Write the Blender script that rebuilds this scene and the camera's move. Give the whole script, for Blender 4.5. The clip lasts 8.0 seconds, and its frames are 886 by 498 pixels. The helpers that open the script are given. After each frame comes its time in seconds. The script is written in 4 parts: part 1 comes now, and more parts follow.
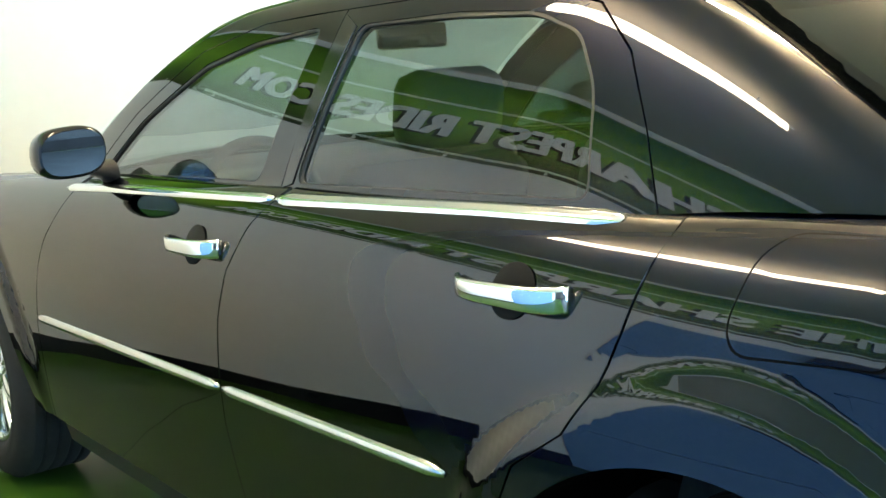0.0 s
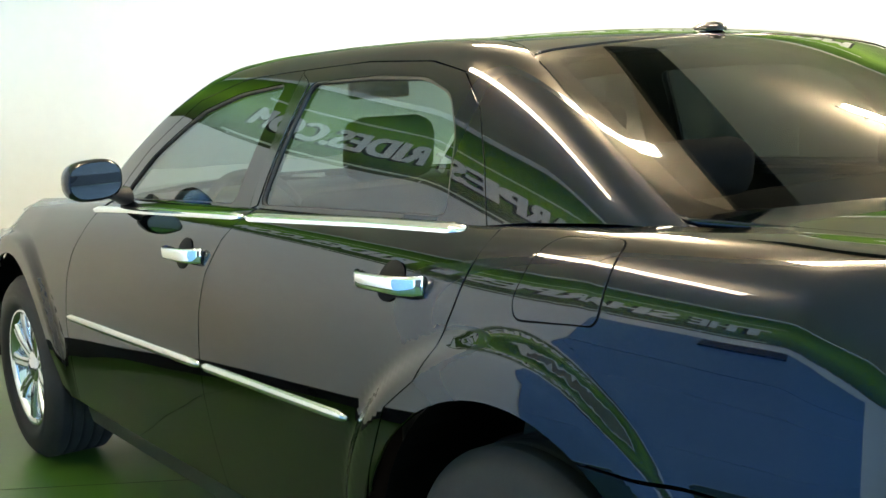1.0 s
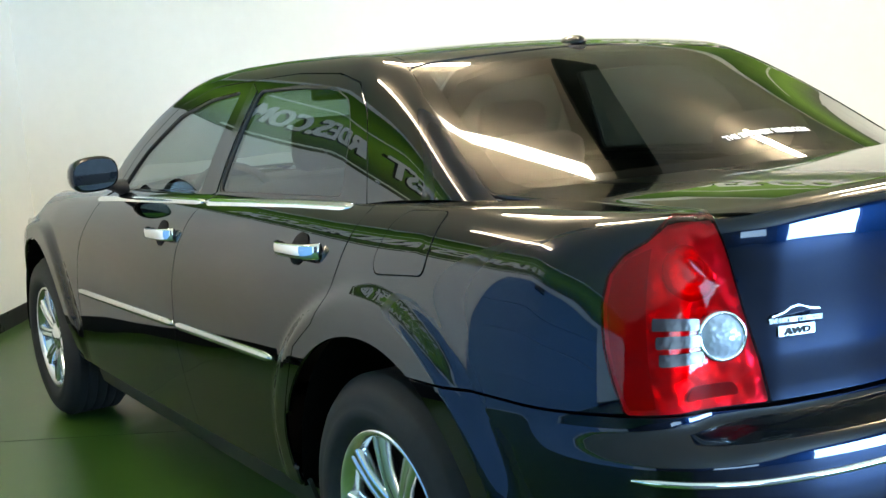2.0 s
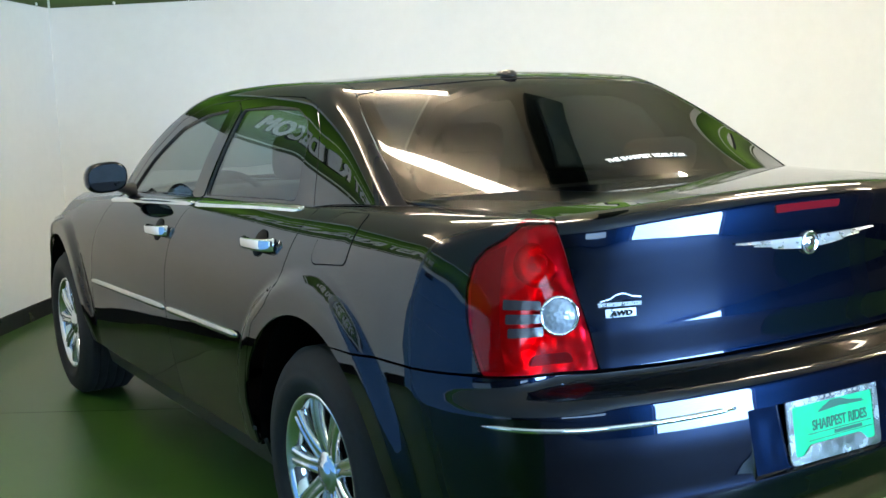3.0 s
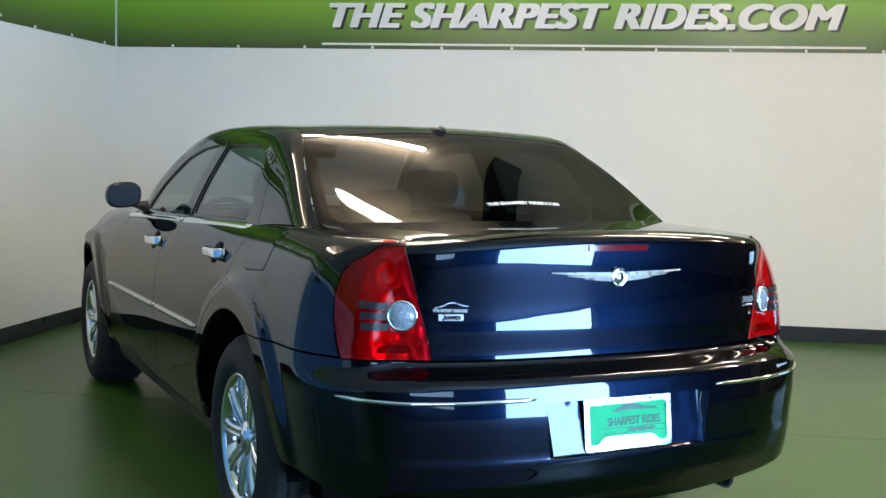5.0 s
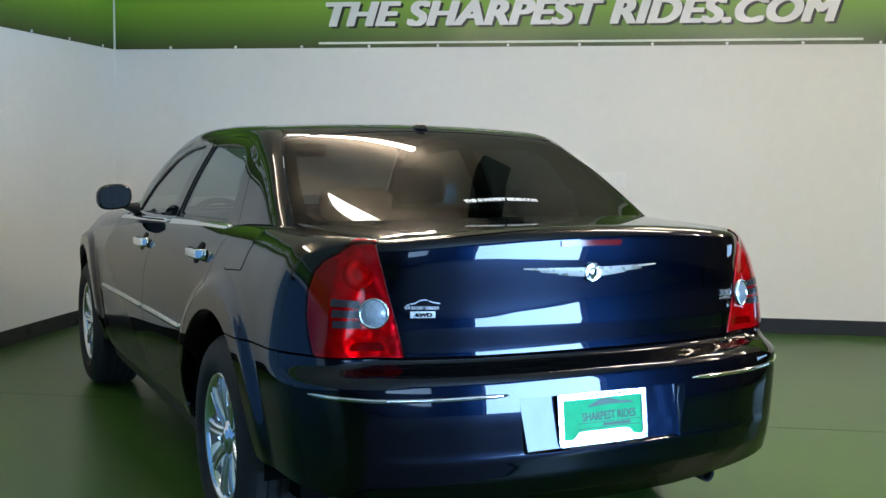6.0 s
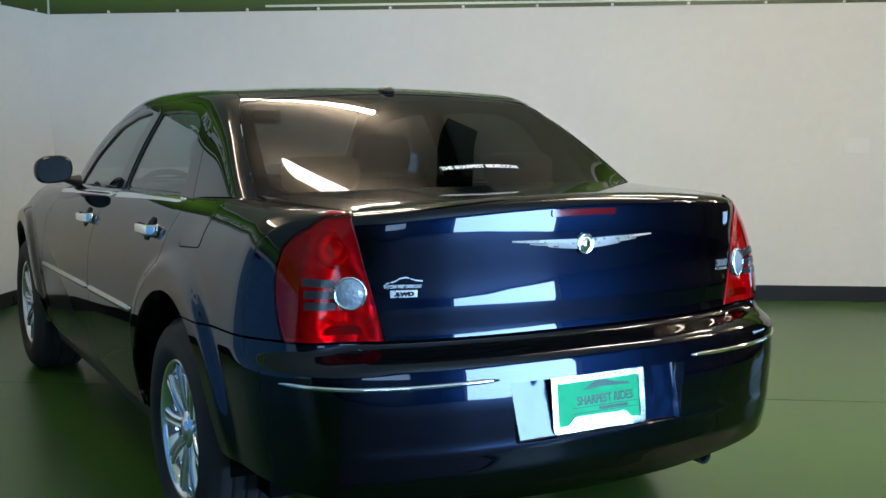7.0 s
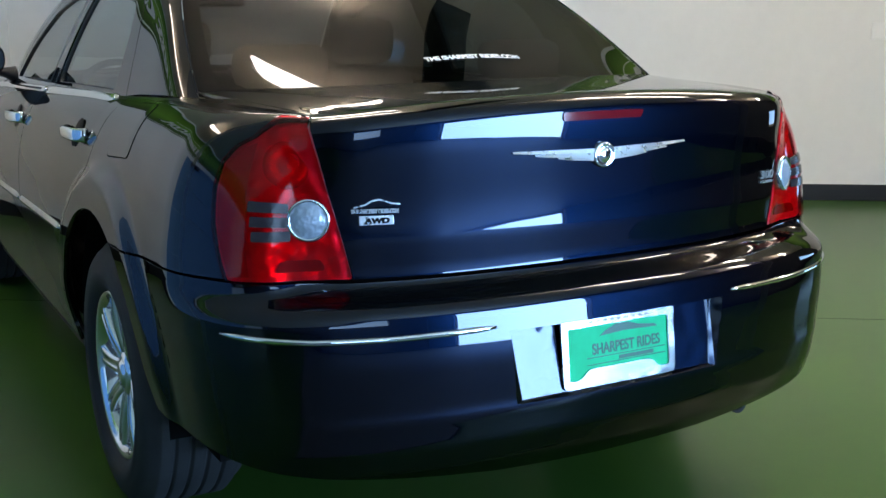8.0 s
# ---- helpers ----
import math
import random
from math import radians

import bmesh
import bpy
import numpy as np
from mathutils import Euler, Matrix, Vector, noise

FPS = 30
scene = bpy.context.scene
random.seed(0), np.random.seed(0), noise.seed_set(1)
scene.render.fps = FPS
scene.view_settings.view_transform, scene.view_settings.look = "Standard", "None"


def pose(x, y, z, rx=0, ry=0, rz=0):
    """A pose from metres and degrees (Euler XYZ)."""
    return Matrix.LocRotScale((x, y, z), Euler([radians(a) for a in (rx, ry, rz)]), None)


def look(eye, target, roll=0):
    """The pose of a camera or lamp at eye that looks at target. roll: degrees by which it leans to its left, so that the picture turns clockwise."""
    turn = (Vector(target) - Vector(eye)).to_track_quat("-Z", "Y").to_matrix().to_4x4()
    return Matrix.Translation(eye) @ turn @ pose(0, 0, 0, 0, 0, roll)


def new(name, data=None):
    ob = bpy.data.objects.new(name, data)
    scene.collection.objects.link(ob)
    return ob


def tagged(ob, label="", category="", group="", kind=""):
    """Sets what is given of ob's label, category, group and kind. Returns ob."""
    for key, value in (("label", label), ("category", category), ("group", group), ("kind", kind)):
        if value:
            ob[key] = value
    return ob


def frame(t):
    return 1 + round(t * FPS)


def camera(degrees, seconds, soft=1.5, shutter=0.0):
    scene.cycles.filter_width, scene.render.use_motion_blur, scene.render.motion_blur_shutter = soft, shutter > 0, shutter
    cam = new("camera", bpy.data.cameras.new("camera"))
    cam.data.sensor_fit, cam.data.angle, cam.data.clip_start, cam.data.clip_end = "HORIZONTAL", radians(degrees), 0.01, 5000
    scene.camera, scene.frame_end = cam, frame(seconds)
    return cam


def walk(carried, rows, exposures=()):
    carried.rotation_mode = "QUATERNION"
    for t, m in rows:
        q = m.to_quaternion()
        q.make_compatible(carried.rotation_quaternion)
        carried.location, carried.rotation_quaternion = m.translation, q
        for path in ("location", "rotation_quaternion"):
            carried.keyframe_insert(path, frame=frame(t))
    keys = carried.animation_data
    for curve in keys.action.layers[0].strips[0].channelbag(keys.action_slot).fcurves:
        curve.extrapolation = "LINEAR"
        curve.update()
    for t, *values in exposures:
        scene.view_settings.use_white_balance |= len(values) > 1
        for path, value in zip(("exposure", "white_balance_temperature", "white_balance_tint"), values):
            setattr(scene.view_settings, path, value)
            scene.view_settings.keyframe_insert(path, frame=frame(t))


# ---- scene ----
cam = camera(42.6, 8.0)
PATH = [
    (0, (-1.971, 0.234, 1.35), (-0.762, 1.79, 1.003), -3.4),
    (0.5, (-2.004, -0.103, 1.365), (-0.876, 1.52, 1.064), -3.1),
    (1, (-2.122, -0.445, 1.37), (-0.971, 1.167, 1.094), -2.9),
    (1.5, (-2.146, -0.778, 1.372), (-1.056, 0.876, 1.097), -3.4),
    (1.7, (-2.139, -0.949, 1.389), (-1.068, 0.713, 1.095), -4.3),
    (2.8, (-2.205, -1.69, 1.386), (-1.168, 0.0, 1.138), -2.5),
    (3, (-2.182, -1.821, 1.398), (-1.173, -0.114, 1.143), -2.6),
    (3.5, (-2.136, -2.09, 1.392), (-1.159, -0.365, 1.131), -2.2),
    (4, (-2.169, -2.369, 1.391), (-1.212, -0.626, 1.182), -0.9),
    (4.5, (-2.138, -2.59, 1.405), (-1.213, -0.828, 1.211), 0.3),
    (5, (-2.049, -2.783, 1.381), (-1.16, -1.0, 1.217), 1.3),
    (5.2, (-2.008, -2.846, 1.391), (-1.132, -1.056, 1.22), 1.15),
    (6.3, (-1.932, -2.848, 1.381), (-1.064, -1.054, 1.215), 0.3),
    (6.5, (-1.932, -2.768, 1.385), (-1.049, -0.982, 1.22), 0.5),
    (7, (-1.899, -2.532, 1.366), (-0.947, -0.787, 1.143), -0.2),
    (7.5, (-1.767, -2.278, 1.355), (-0.799, -0.562, 1.011), -1.8),
    (8, (-1.572, -1.983, 1.349), (-0.627, -0.27, 0.933), -0.3),
]
walk(cam, [(t, look(eye, target, roll)) for t, eye, target, roll in PATH],
     exposures=[(0.0, 0.48, 7600, 5), (0.5, 0.54, 7500, 4), (1.0, 0.38, 7350, 7), (1.5, 0.21, 7200, 8), (3.0, -0.37, 6650, 11), (4.0, -0.53, 6550, 13), (5.0, -0.85, 6550, 13), (6.5, -1.12, 6450, 13), (7.0, -1.17, 6450, 13), (7.5, -1.25, 6350, 13), (8.0, -1.08, 6300, 16)])

# world: daylight outside the open bay, fluorescent strips inside
world = bpy.data.worlds.new("sky")
scene.world = world
world.use_nodes = True
wn = world.node_tree.nodes
sky = wn.new("ShaderNodeTexSky")
sky.sky_type, sky.sun_disc = "NISHITA", False
sky.sun_elevation, sky.sun_rotation = radians(38), radians(200)
world.node_tree.links.new(sky.outputs[0], wn["Background"].inputs[0])
wn["Background"].inputs[1].default_value = 0.15
sun = new("sun", bpy.data.lights.new("sun", "SUN"))
sun.data.energy, sun.data.angle, sun.data.color = 3.0, radians(0.5), (1.0, 0.95, 0.88)
sun.matrix_world = look((0, 0, 10), (-6.5, 2.5, 0))

# room frame: a runs along the sign wall from the corner, b from the sign wall into the room
ANG = radians(35.0)
NRM = Vector((math.sin(ANG), math.cos(ANG), 0))
ALO = Vector((NRM.y, -NRM.x, 0))
CORNER = NRM * 5.66 + ALO * -4.26
HIGH = 3.02
ROOM_A, ROOM_B = 9.3, 12.6
ROOM = Matrix.Translation(CORNER) @ Matrix.Rotation(-ANG, 4, "Z") @ Matrix.Diagonal((1, -1, 1, 1))
DOOR_B0, DOOR_B1, DOOR_H = 7.72, 10.95, 2.15
WIN_Z0, WIN_Z1 = 0.90, 2.30
EAST_B0, EAST_B1, EAST_Z0, EAST_Z1 = 1.2, 2.9, 0.35, 0.95
SOUTH_A0, SOUTH_A1 = 5.0, 7.8


def room(a, b, z=0.0):
    return CORNER + ALO * a - NRM * b + Vector((0, 0, z))


def daylight(eye, target, width, height, power):
    """Skylight entering through an opening."""
    lamp = new("daylight", bpy.data.lights.new("daylight", "AREA"))
    lamp.data.shape, lamp.data.size, lamp.data.size_y = "RECTANGLE", width, height
    lamp.data.energy, lamp.data.color = power, (0.33, 0.62, 1.0)
    lamp.data.spread = radians(135)
    lamp.matrix_world = look(eye, target)


MID_B, MID_Z = (DOOR_B0 + DOOR_B1) / 2, (WIN_Z0 + WIN_Z1) / 2
MID_SA = (SOUTH_A0 + SOUTH_A1) / 2
daylight(room(ROOM_A + 0.05, MID_B, DOOR_H / 2), room(0, MID_B, DOOR_H / 2), DOOR_B1 - DOOR_B0 - 0.1, DOOR_H - 0.1, 1300)
# lamps of two windows added out of view, for highlights on the bumper
daylight(room(MID_SA, ROOM_B + 0.10, MID_Z), room(MID_SA, 0, MID_Z), SOUTH_A1 - SOUTH_A0, WIN_Z1 - WIN_Z0, 110)
daylight(room(ROOM_A + 0.10, (EAST_B0 + EAST_B1) / 2, (EAST_Z0 + EAST_Z1) / 2), room(0, (EAST_B0 + EAST_B1) / 2, (EAST_Z0 + EAST_Z1) / 2), EAST_B1 - EAST_B0, EAST_Z1 - EAST_Z0, 35)


# ---------- node helpers ----------
def material(name, colour=(0.8, 0.8, 0.8), rough=0.5, metal=0.0, **more):
    m = bpy.data.materials.new(name)
    m.use_nodes = True
    p = m.node_tree.nodes["Principled BSDF"]
    p.inputs["Base Color"].default_value = (*colour, 1)
    p.inputs["Roughness"].default_value = rough
    p.inputs["Metallic"].default_value = metal
    for key, value in more.items():
        p.inputs[key.replace("_", " ")].default_value = value
    return m


def noise_node(m, scale, detail=4, space="Object", rough=0.55):
    nodes, links = m.node_tree.nodes, m.node_tree.links
    co = nodes.new("ShaderNodeTexCoord")
    n = nodes.new("ShaderNodeTexNoise")
    n.inputs["Scale"].default_value, n.inputs["Detail"].default_value, n.inputs["Roughness"].default_value = scale, detail, rough
    links.new(co.outputs[space], n.inputs["Vector"])
    return n


def vary(m, colour_a, colour_b, scale, scale2=None, low=0.35, high=0.65):
    """Base colour that wanders between two tones at one or two scales."""
    nodes, links = m.node_tree.nodes, m.node_tree.links
    ramp = nodes.new("ShaderNodeValToRGB")
    ramp.color_ramp.elements[0].position, ramp.color_ramp.elements[1].position = low, high
    ramp.color_ramp.elements[0].color, ramp.color_ramp.elements[1].color = (*colour_a, 1), (*colour_b, 1)
    first = noise_node(m, scale)
    source = first.outputs["Fac"]
    if scale2:
        second = noise_node(m, scale2)
        add = nodes.new("ShaderNodeMath")
        add.operation = "MULTIPLY_ADD"
        add.inputs[1].default_value = 0.35
        links.new(second.outputs["Fac"], add.inputs[0])
        half = nodes.new("ShaderNodeMath")
        half.operation = "MULTIPLY"
        half.inputs[1].default_value = 0.65
        links.new(source, half.inputs[0])
        links.new(half.outputs[0], add.inputs[2])
        source = add.outputs[0]
    links.new(source, ramp.inputs[0])
    links.new(ramp.outputs[0], nodes["Principled BSDF"].inputs["Base Color"])
    return m


def vary_rough(m, scale, low, high):
    nodes, links = m.node_tree.nodes, m.node_tree.links
    r = nodes.new("ShaderNodeMapRange")
    r.inputs[1].default_value, r.inputs[2].default_value = 0.3, 0.7
    r.inputs[3].default_value, r.inputs[4].default_value = low, high
    links.new(noise_node(m, scale).outputs["Fac"], r.inputs[0])
    links.new(r.outputs[0], nodes["Principled BSDF"].inputs["Roughness"])
    return m


def bumped(m, scale, strength, distance, detail=3):
    nodes, links = m.node_tree.nodes, m.node_tree.links
    b = nodes.new("ShaderNodeBump")
    b.inputs["Strength"].default_value, b.inputs["Distance"].default_value = strength, distance
    links.new(noise_node(m, scale, detail).outputs["Fac"], b.inputs["Height"])
    p = nodes["Principled BSDF"]
    links.new(b.outputs[0], p.inputs["Normal"])
    return m


def clear(name, tint, ior=1.5, gloss_rough=0.0):
    """A thin tinted pane: tinted see-through with a Fresnel gloss."""
    m = bpy.data.materials.new(name)
    m.use_nodes = True
    nodes, links = m.node_tree.nodes, m.node_tree.links
    nodes.remove(nodes["Principled BSDF"])
    trans, gloss = nodes.new("ShaderNodeBsdfTransparent"), nodes.new("ShaderNodeBsdfGlossy")
    mix, fres = nodes.new("ShaderNodeMixShader"), nodes.new("ShaderNodeFresnel")
    trans.inputs[0].default_value = (*tint, 1)
    gloss.inputs["Color"].default_value, gloss.inputs["Roughness"].default_value = (1, 1, 1, 1), gloss_rough
    fres.inputs["IOR"].default_value = ior
    links.new(fres.outputs[0], mix.inputs[0])
    links.new(trans.outputs[0], mix.inputs[1])
    links.new(gloss.outputs[0], mix.inputs[2])
    links.new(mix.outputs[0], nodes["Material Output"].inputs["Surface"])
    return m


def glow(name, colour, strength):
    m = bpy.data.materials.new(name)
    m.use_nodes = True
    nodes = m.node_tree.nodes
    e = nodes.new("ShaderNodeEmission")
    e.inputs[0].default_value, e.inputs[1].default_value = (*colour, 1), strength
    m.node_tree.links.new(e.outputs[0], nodes["Material Output"].inputs["Surface"])
    return m


# ---------- materials ----------
PAINT = material("navy_pearl_paint", (0.0013, 0.0043, 0.0130), 0.30, 1.0, Specular_Tint=(0.03, 0.05, 0.10, 1.0), Coat_Weight=1.0, Coat_Roughness=0.015, Coat_IOR=1.46)
RECESS = material("navy_pearl_recess", (0.0013, 0.0043, 0.0130), 0.30, 1.0, Specular_Tint=(0.03, 0.05, 0.10, 1.0), Coat_Weight=1.0, Coat_Roughness=0.07, Coat_IOR=1.40)
bumped(RECESS, 11, 0.55, 0.008, 1)
RECESS.node_tree.links.new(RECESS.node_tree.nodes["Bump"].outputs[0], RECESS.node_tree.nodes["Principled BSDF"].inputs["Coat Normal"])
CHROME = vary_rough(material("chrome", (0.82, 0.84, 0.86), 0.08, 1.0), 6, 0.04, 0.12)
SATIN = vary_rough(material("bright_badge_metal", (0.86, 0.87, 0.88), 0.3, 1.0), 40, 0.24, 0.36)
DARKSTEEL = material("dark_exhaust_steel", (0.02, 0.02, 0.02), 0.6, 0.6)
RIM = vary_rough(material("chromed_alloy", (0.78, 0.80, 0.82), 0.1, 1.0), 9, 0.05, 0.16)
BLACK = bumped(material("black_plastic", (0.012, 0.012, 0.013), 0.45), 240, 0.2, 0.001)
GLOSSBLACK = material("gloss_black_trim", (0.006, 0.006, 0.007), 0.12)
DARK = material("dark_inner_steel", (0.004, 0.004, 0.004), 0.9, Specular_IOR_Level=0.05)
RUBBER = bumped(vary(material("tyre_rubber", (0.02, 0.02, 0.02), 0.75), (0.006, 0.006, 0.007), (0.013, 0.013, 0.014), 9, 60), 180, 0.25, 0.002)
GLASS = clear("tinted_window_glass", (0.14, 0.20, 0.19), 1.5)
REARGLASS = clear("tinted_rear_glass", (0.075, 0.078, 0.076), 1.23)
SHIELD = clear("windshield_glass", (0.80, 0.88, 0.87), 1.5)
REDLENS = clear("red_lens", (0.80, 0.012, 0.036), 1.34)
LAMPBACK = bumped(material("lamp_reflector", (0.85, 0.48, 0.52), 0.3, 0.35), 20, 0.7, 0.04, 1)
SIDEBAND = vary(material("pink_marker_band", (0.5, 0.2, 0.23), 0.3), (0.45, 0.17, 0.20), (0.56, 0.23, 0.26), 12)
REDBOWL = material("red_lamp_bowl", (0.95, 0.16, 0.18), 0.25, 0.5)
REDPLASTIC = material("dark_red_plastic", (0.25, 0.004, 0.008), 0.15)
SEAT = bumped(vary(material("dark_grey_cloth", (0.03, 0.03, 0.032), 0.85), (0.02, 0.02, 0.022), (0.045, 0.044, 0.043), 14, 180), 420, 0.4, 0.002)
MIRROR = material("mirror_glass", (0.40, 0.45, 0.50), 0.01, 1.0)
WHITEWALL = bumped(vary(material("white_painted_wall", (0.8, 0.8, 0.77), 0.62), (0.745, 0.74, 0.71), (0.79, 0.785, 0.755), 0.9, 14), 160, 0.12, 0.003)
# unseen back walls, toned charcoal so that the car reflects them dark
DARKWALL = bumped(vary(material("charcoal_wall_tone", (0.05, 0.05, 0.05), 0.7), (0.035, 0.036, 0.038), (0.06, 0.06, 0.06), 0.8, 12), 160, 0.12, 0.003)
CEIL = vary(material("ceiling_tile", (0.75, 0.70, 0.62), 0.8), (0.82, 0.71, 0.54), (0.87, 0.76, 0.59), 1.3, 30)
SKIRT = vary_rough(material("black_vinyl_skirting", (0.012, 0.012, 0.014), 0.35), 4, 0.25, 0.45)
FLOOR = material("green_epoxy_floor", (0.06, 0.15, 0.03), 0.3, Specular_IOR_Level=0.35)
vary(FLOOR, (0.031, 0.083, 0.011), (0.039, 0.097, 0.0135), 0.7, 11)
JOINT = material("floor_joint", (0.02, 0.045, 0.012), 0.5)
LETTER = vary(material("white_sign_letter", (0.8, 0.8, 0.8), 0.4), (0.74, 0.75, 0.74), (0.84, 0.84, 0.83), 4)
SHADOWPRINT = material("black_print", (0.01, 0.014, 0.008), 0.5)
PRINTLINE = material("pale_print", (0.72, 0.78, 0.68), 0.45)
PLATEGREEN = vary(material("green_plate_print", (0.0, 0.45, 0.17), 0.5, Specular_IOR_Level=0.2), (0.0, 0.42, 0.16), (0.0, 0.50, 0.20), 20)
PLATEFRAME = vary_rough(material("bright_plate_frame", (0.55, 0.56, 0.57), 0.2, 1.0), 30, 0.16, 0.32)
LAMPBAR = bumped(material("grey_lamp_facets", (0.022, 0.016, 0.018), 0.22, 0.0), 60, 0.25, 0.004, 1)
REVERSE = bumped(material("reverse_lens", (0.30, 0.33, 0.37), 0.25, 0.3), 60, 0.5, 0.01, 1)
PLATEDARK = material("dark_plate_print", (0.005, 0.09, 0.045), 0.4)
WHITEPLASTIC = material("white_plastic", (0.8, 0.8, 0.78), 0.4)
TUBE = glow("fluorescent_tube", (1.0, 0.90, 0.76), 130.0)
# weaker strength, set to balance the west wall's brightness
TUBE_DIM = glow("dim_fluorescent_tube", (1.0, 0.88, 0.72), 40.0)
MAT = bumped(vary(material("grey_reflection_sheet", (0.02, 0.022, 0.027), 0.75, Specular_IOR_Level=0.3), (0.060, 0.067, 0.080), (0.082, 0.090, 0.106), 5, 40), 90, 0.4, 0.004)
CONCRETE = bumped(vary(material("concrete_apron", (0.45, 0.44, 0.42), 0.85), (0.38, 0.375, 0.36), (0.5, 0.49, 0.47), 0.5, 9), 60, 0.3, 0.005)
FRAMEWHITE = material("white_metal_frame", (0.75, 0.75, 0.73), 0.4)


def banner_material():
    """Printed vinyl: lime green that darkens towards its lower hem."""
    m = bumped(material("printed_green_vinyl", (0.1, 0.25, 0.03), 0.38), 3, 0.25, 0.03)
    nodes, links = m.node_tree.nodes, m.node_tree.links
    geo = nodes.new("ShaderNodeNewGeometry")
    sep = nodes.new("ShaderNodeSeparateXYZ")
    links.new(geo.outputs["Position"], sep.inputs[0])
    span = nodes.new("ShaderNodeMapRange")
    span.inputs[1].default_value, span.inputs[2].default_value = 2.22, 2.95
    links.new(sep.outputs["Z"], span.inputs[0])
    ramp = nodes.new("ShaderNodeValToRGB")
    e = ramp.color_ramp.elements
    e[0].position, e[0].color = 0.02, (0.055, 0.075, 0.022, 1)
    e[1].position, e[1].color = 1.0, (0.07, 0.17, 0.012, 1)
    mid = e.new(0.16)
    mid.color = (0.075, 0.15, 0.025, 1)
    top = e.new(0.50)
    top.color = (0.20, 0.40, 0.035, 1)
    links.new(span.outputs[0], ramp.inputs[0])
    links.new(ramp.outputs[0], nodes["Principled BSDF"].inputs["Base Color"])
    return m


BANNER = banner_material()


# ---------- mesh helpers ----------
def part(name, bm, mat, parent=None, label="", smooth=False):
    """Links a bmesh as one mesh object, under a thing or a part."""
    me = bpy.data.meshes.new(name)
    bm.to_mesh(me)
    bm.free()
    if smooth:
        me.polygons.foreach_set("use_smooth", [True] * len(me.polygons))
    me.materials.append(mat)
    ob = new(name, me)
    if parent is not None:
        ob.parent = parent
    if label:
        ob["label"] = label
    return ob


def thing(name, label, category, group="", kind="", m=None):
    ob = new(name)
    ob.empty_display_size = 0.1
    if m is not None:
        ob.matrix_world = m
    return tagged(ob, label, category, group, kind)


def box(bm, lo, hi, m=None, bevel=0.0):
    """A box between two corners, with its edges rounded by bevel."""
    lo, hi = Vector(lo), Vector(hi)
    made = bmesh.ops.create_cube(bm, size=1.0)["verts"]
    size = hi - lo
    bmesh.ops.transform(bm, matrix=Matrix.Translation((lo + hi) / 2) @ Matrix.Diagonal((*size, 1)), verts=made)
    if bevel:
        edges = list({e for v in made for e in v.link_edges})
        made = list({v for f in bmesh.ops.bevel(bm, geom=edges, offset=bevel, segments=2, affect="EDGES", profile=0.5)["faces"] for v in f.verts} | {v for v in made if v.is_valid})
    if m is not None:
        bmesh.ops.transform(bm, matrix=m, verts=[v for v in made if v.is_valid])
    return made


def boxed(name, lo, hi, mat, parent=None, m=None, bevel=0.0, label=""):
    bm = bmesh.new()
    box(bm, lo, hi, m, bevel)
    bmesh.ops.recalc_face_normals(bm, faces=bm.faces)
    return part(name, bm, mat, parent, label)


def lathe(bm, rings, count, m=None):
    """Turns (radius, height) rings about z; m places it."""
    m = m or Matrix()
    loops = []
    for r, h in rings:
        loops.append([bm.verts.new(m @ Vector((r * math.cos(2 * math.pi * i / count), r * math.sin(2 * math.pi * i / count), h))) for i in range(count)])
    for a, b in zip(loops, loops[1:]):
        for i in range(count):
            bm.faces.new((a[i], a[(i + 1) % count], b[(i + 1) % count], b[i]))
    return loops


def gauss_smooth(values, width):
    if width < 0.5:
        return values
    n = int(width * 3) + 1
    k = np.exp(-0.5 * (np.arange(-n, n + 1) / width) ** 2)
    k /= k.sum()
    lead = 2 * values[0] - values[n:0:-1]
    tail = 2 * values[-1] - values[-2:-n - 2:-1]
    return np.convolve(np.concatenate([lead, values, tail]), k, "valid")


def curve_of(points, width):
    """A smooth function through about the given (x, y) points; width: how far it rounds, in x."""
    xs, ys = np.array(points, float).T
    grid = np.linspace(xs[0], xs[-1], 9000)
    table = gauss_smooth(np.interp(grid, xs, ys), width / (grid[1] - grid[0]))
    return lambda v: np.interp(v, grid, table)


def inside(points, poly):
    """Which of the points lie in the polygon."""
    x, y = points[:, 0], points[:, 1]
    hit = np.zeros(len(points), bool)
    p = np.array(poly)
    for (x0, y0), (x1, y1) in zip(p, np.roll(p, -1, 0)):
        if y0 == y1:
            continue
        hit ^= ((y0 > y) != (y1 > y)) & (x < (x1 - x0) * (y - y0) / (y1 - y0) + x0)
    return hit


def refine(poly, step):
    """The polygon with points along its edges, at most about step apart (da, db)."""
    out = []
    p = [np.array(q, float) for q in poly]
    for a, b in zip(p, p[1:] + p[:1]):
        n = max(1, int(math.ceil(np.max(np.abs(b - a) / np.array(step)))))
        out += [a + (b - a) * i / n for i in range(n)]
    return out


def rounded(poly, amount, segments=4):
    """The polygon with its corners cut round."""
    out = []
    p = [np.array(q, float) for q in poly]
    for i, c in enumerate(p):
        a, b = p[i - 1], p[(i + 1) % len(p)]
        ra, rb = min(amount, np.linalg.norm(a - c) * 0.45), min(amount, np.linalg.norm(b - c) * 0.45)
        s, e = c + (a - c) / np.linalg.norm(a - c) * ra, c + (b - c) / np.linalg.norm(b - c) * rb
        for k in range(segments + 1):
            t = k / segments
            out.append((1 - t) ** 2 * s + 2 * t * (1 - t) * c + t * t * e)
    return out


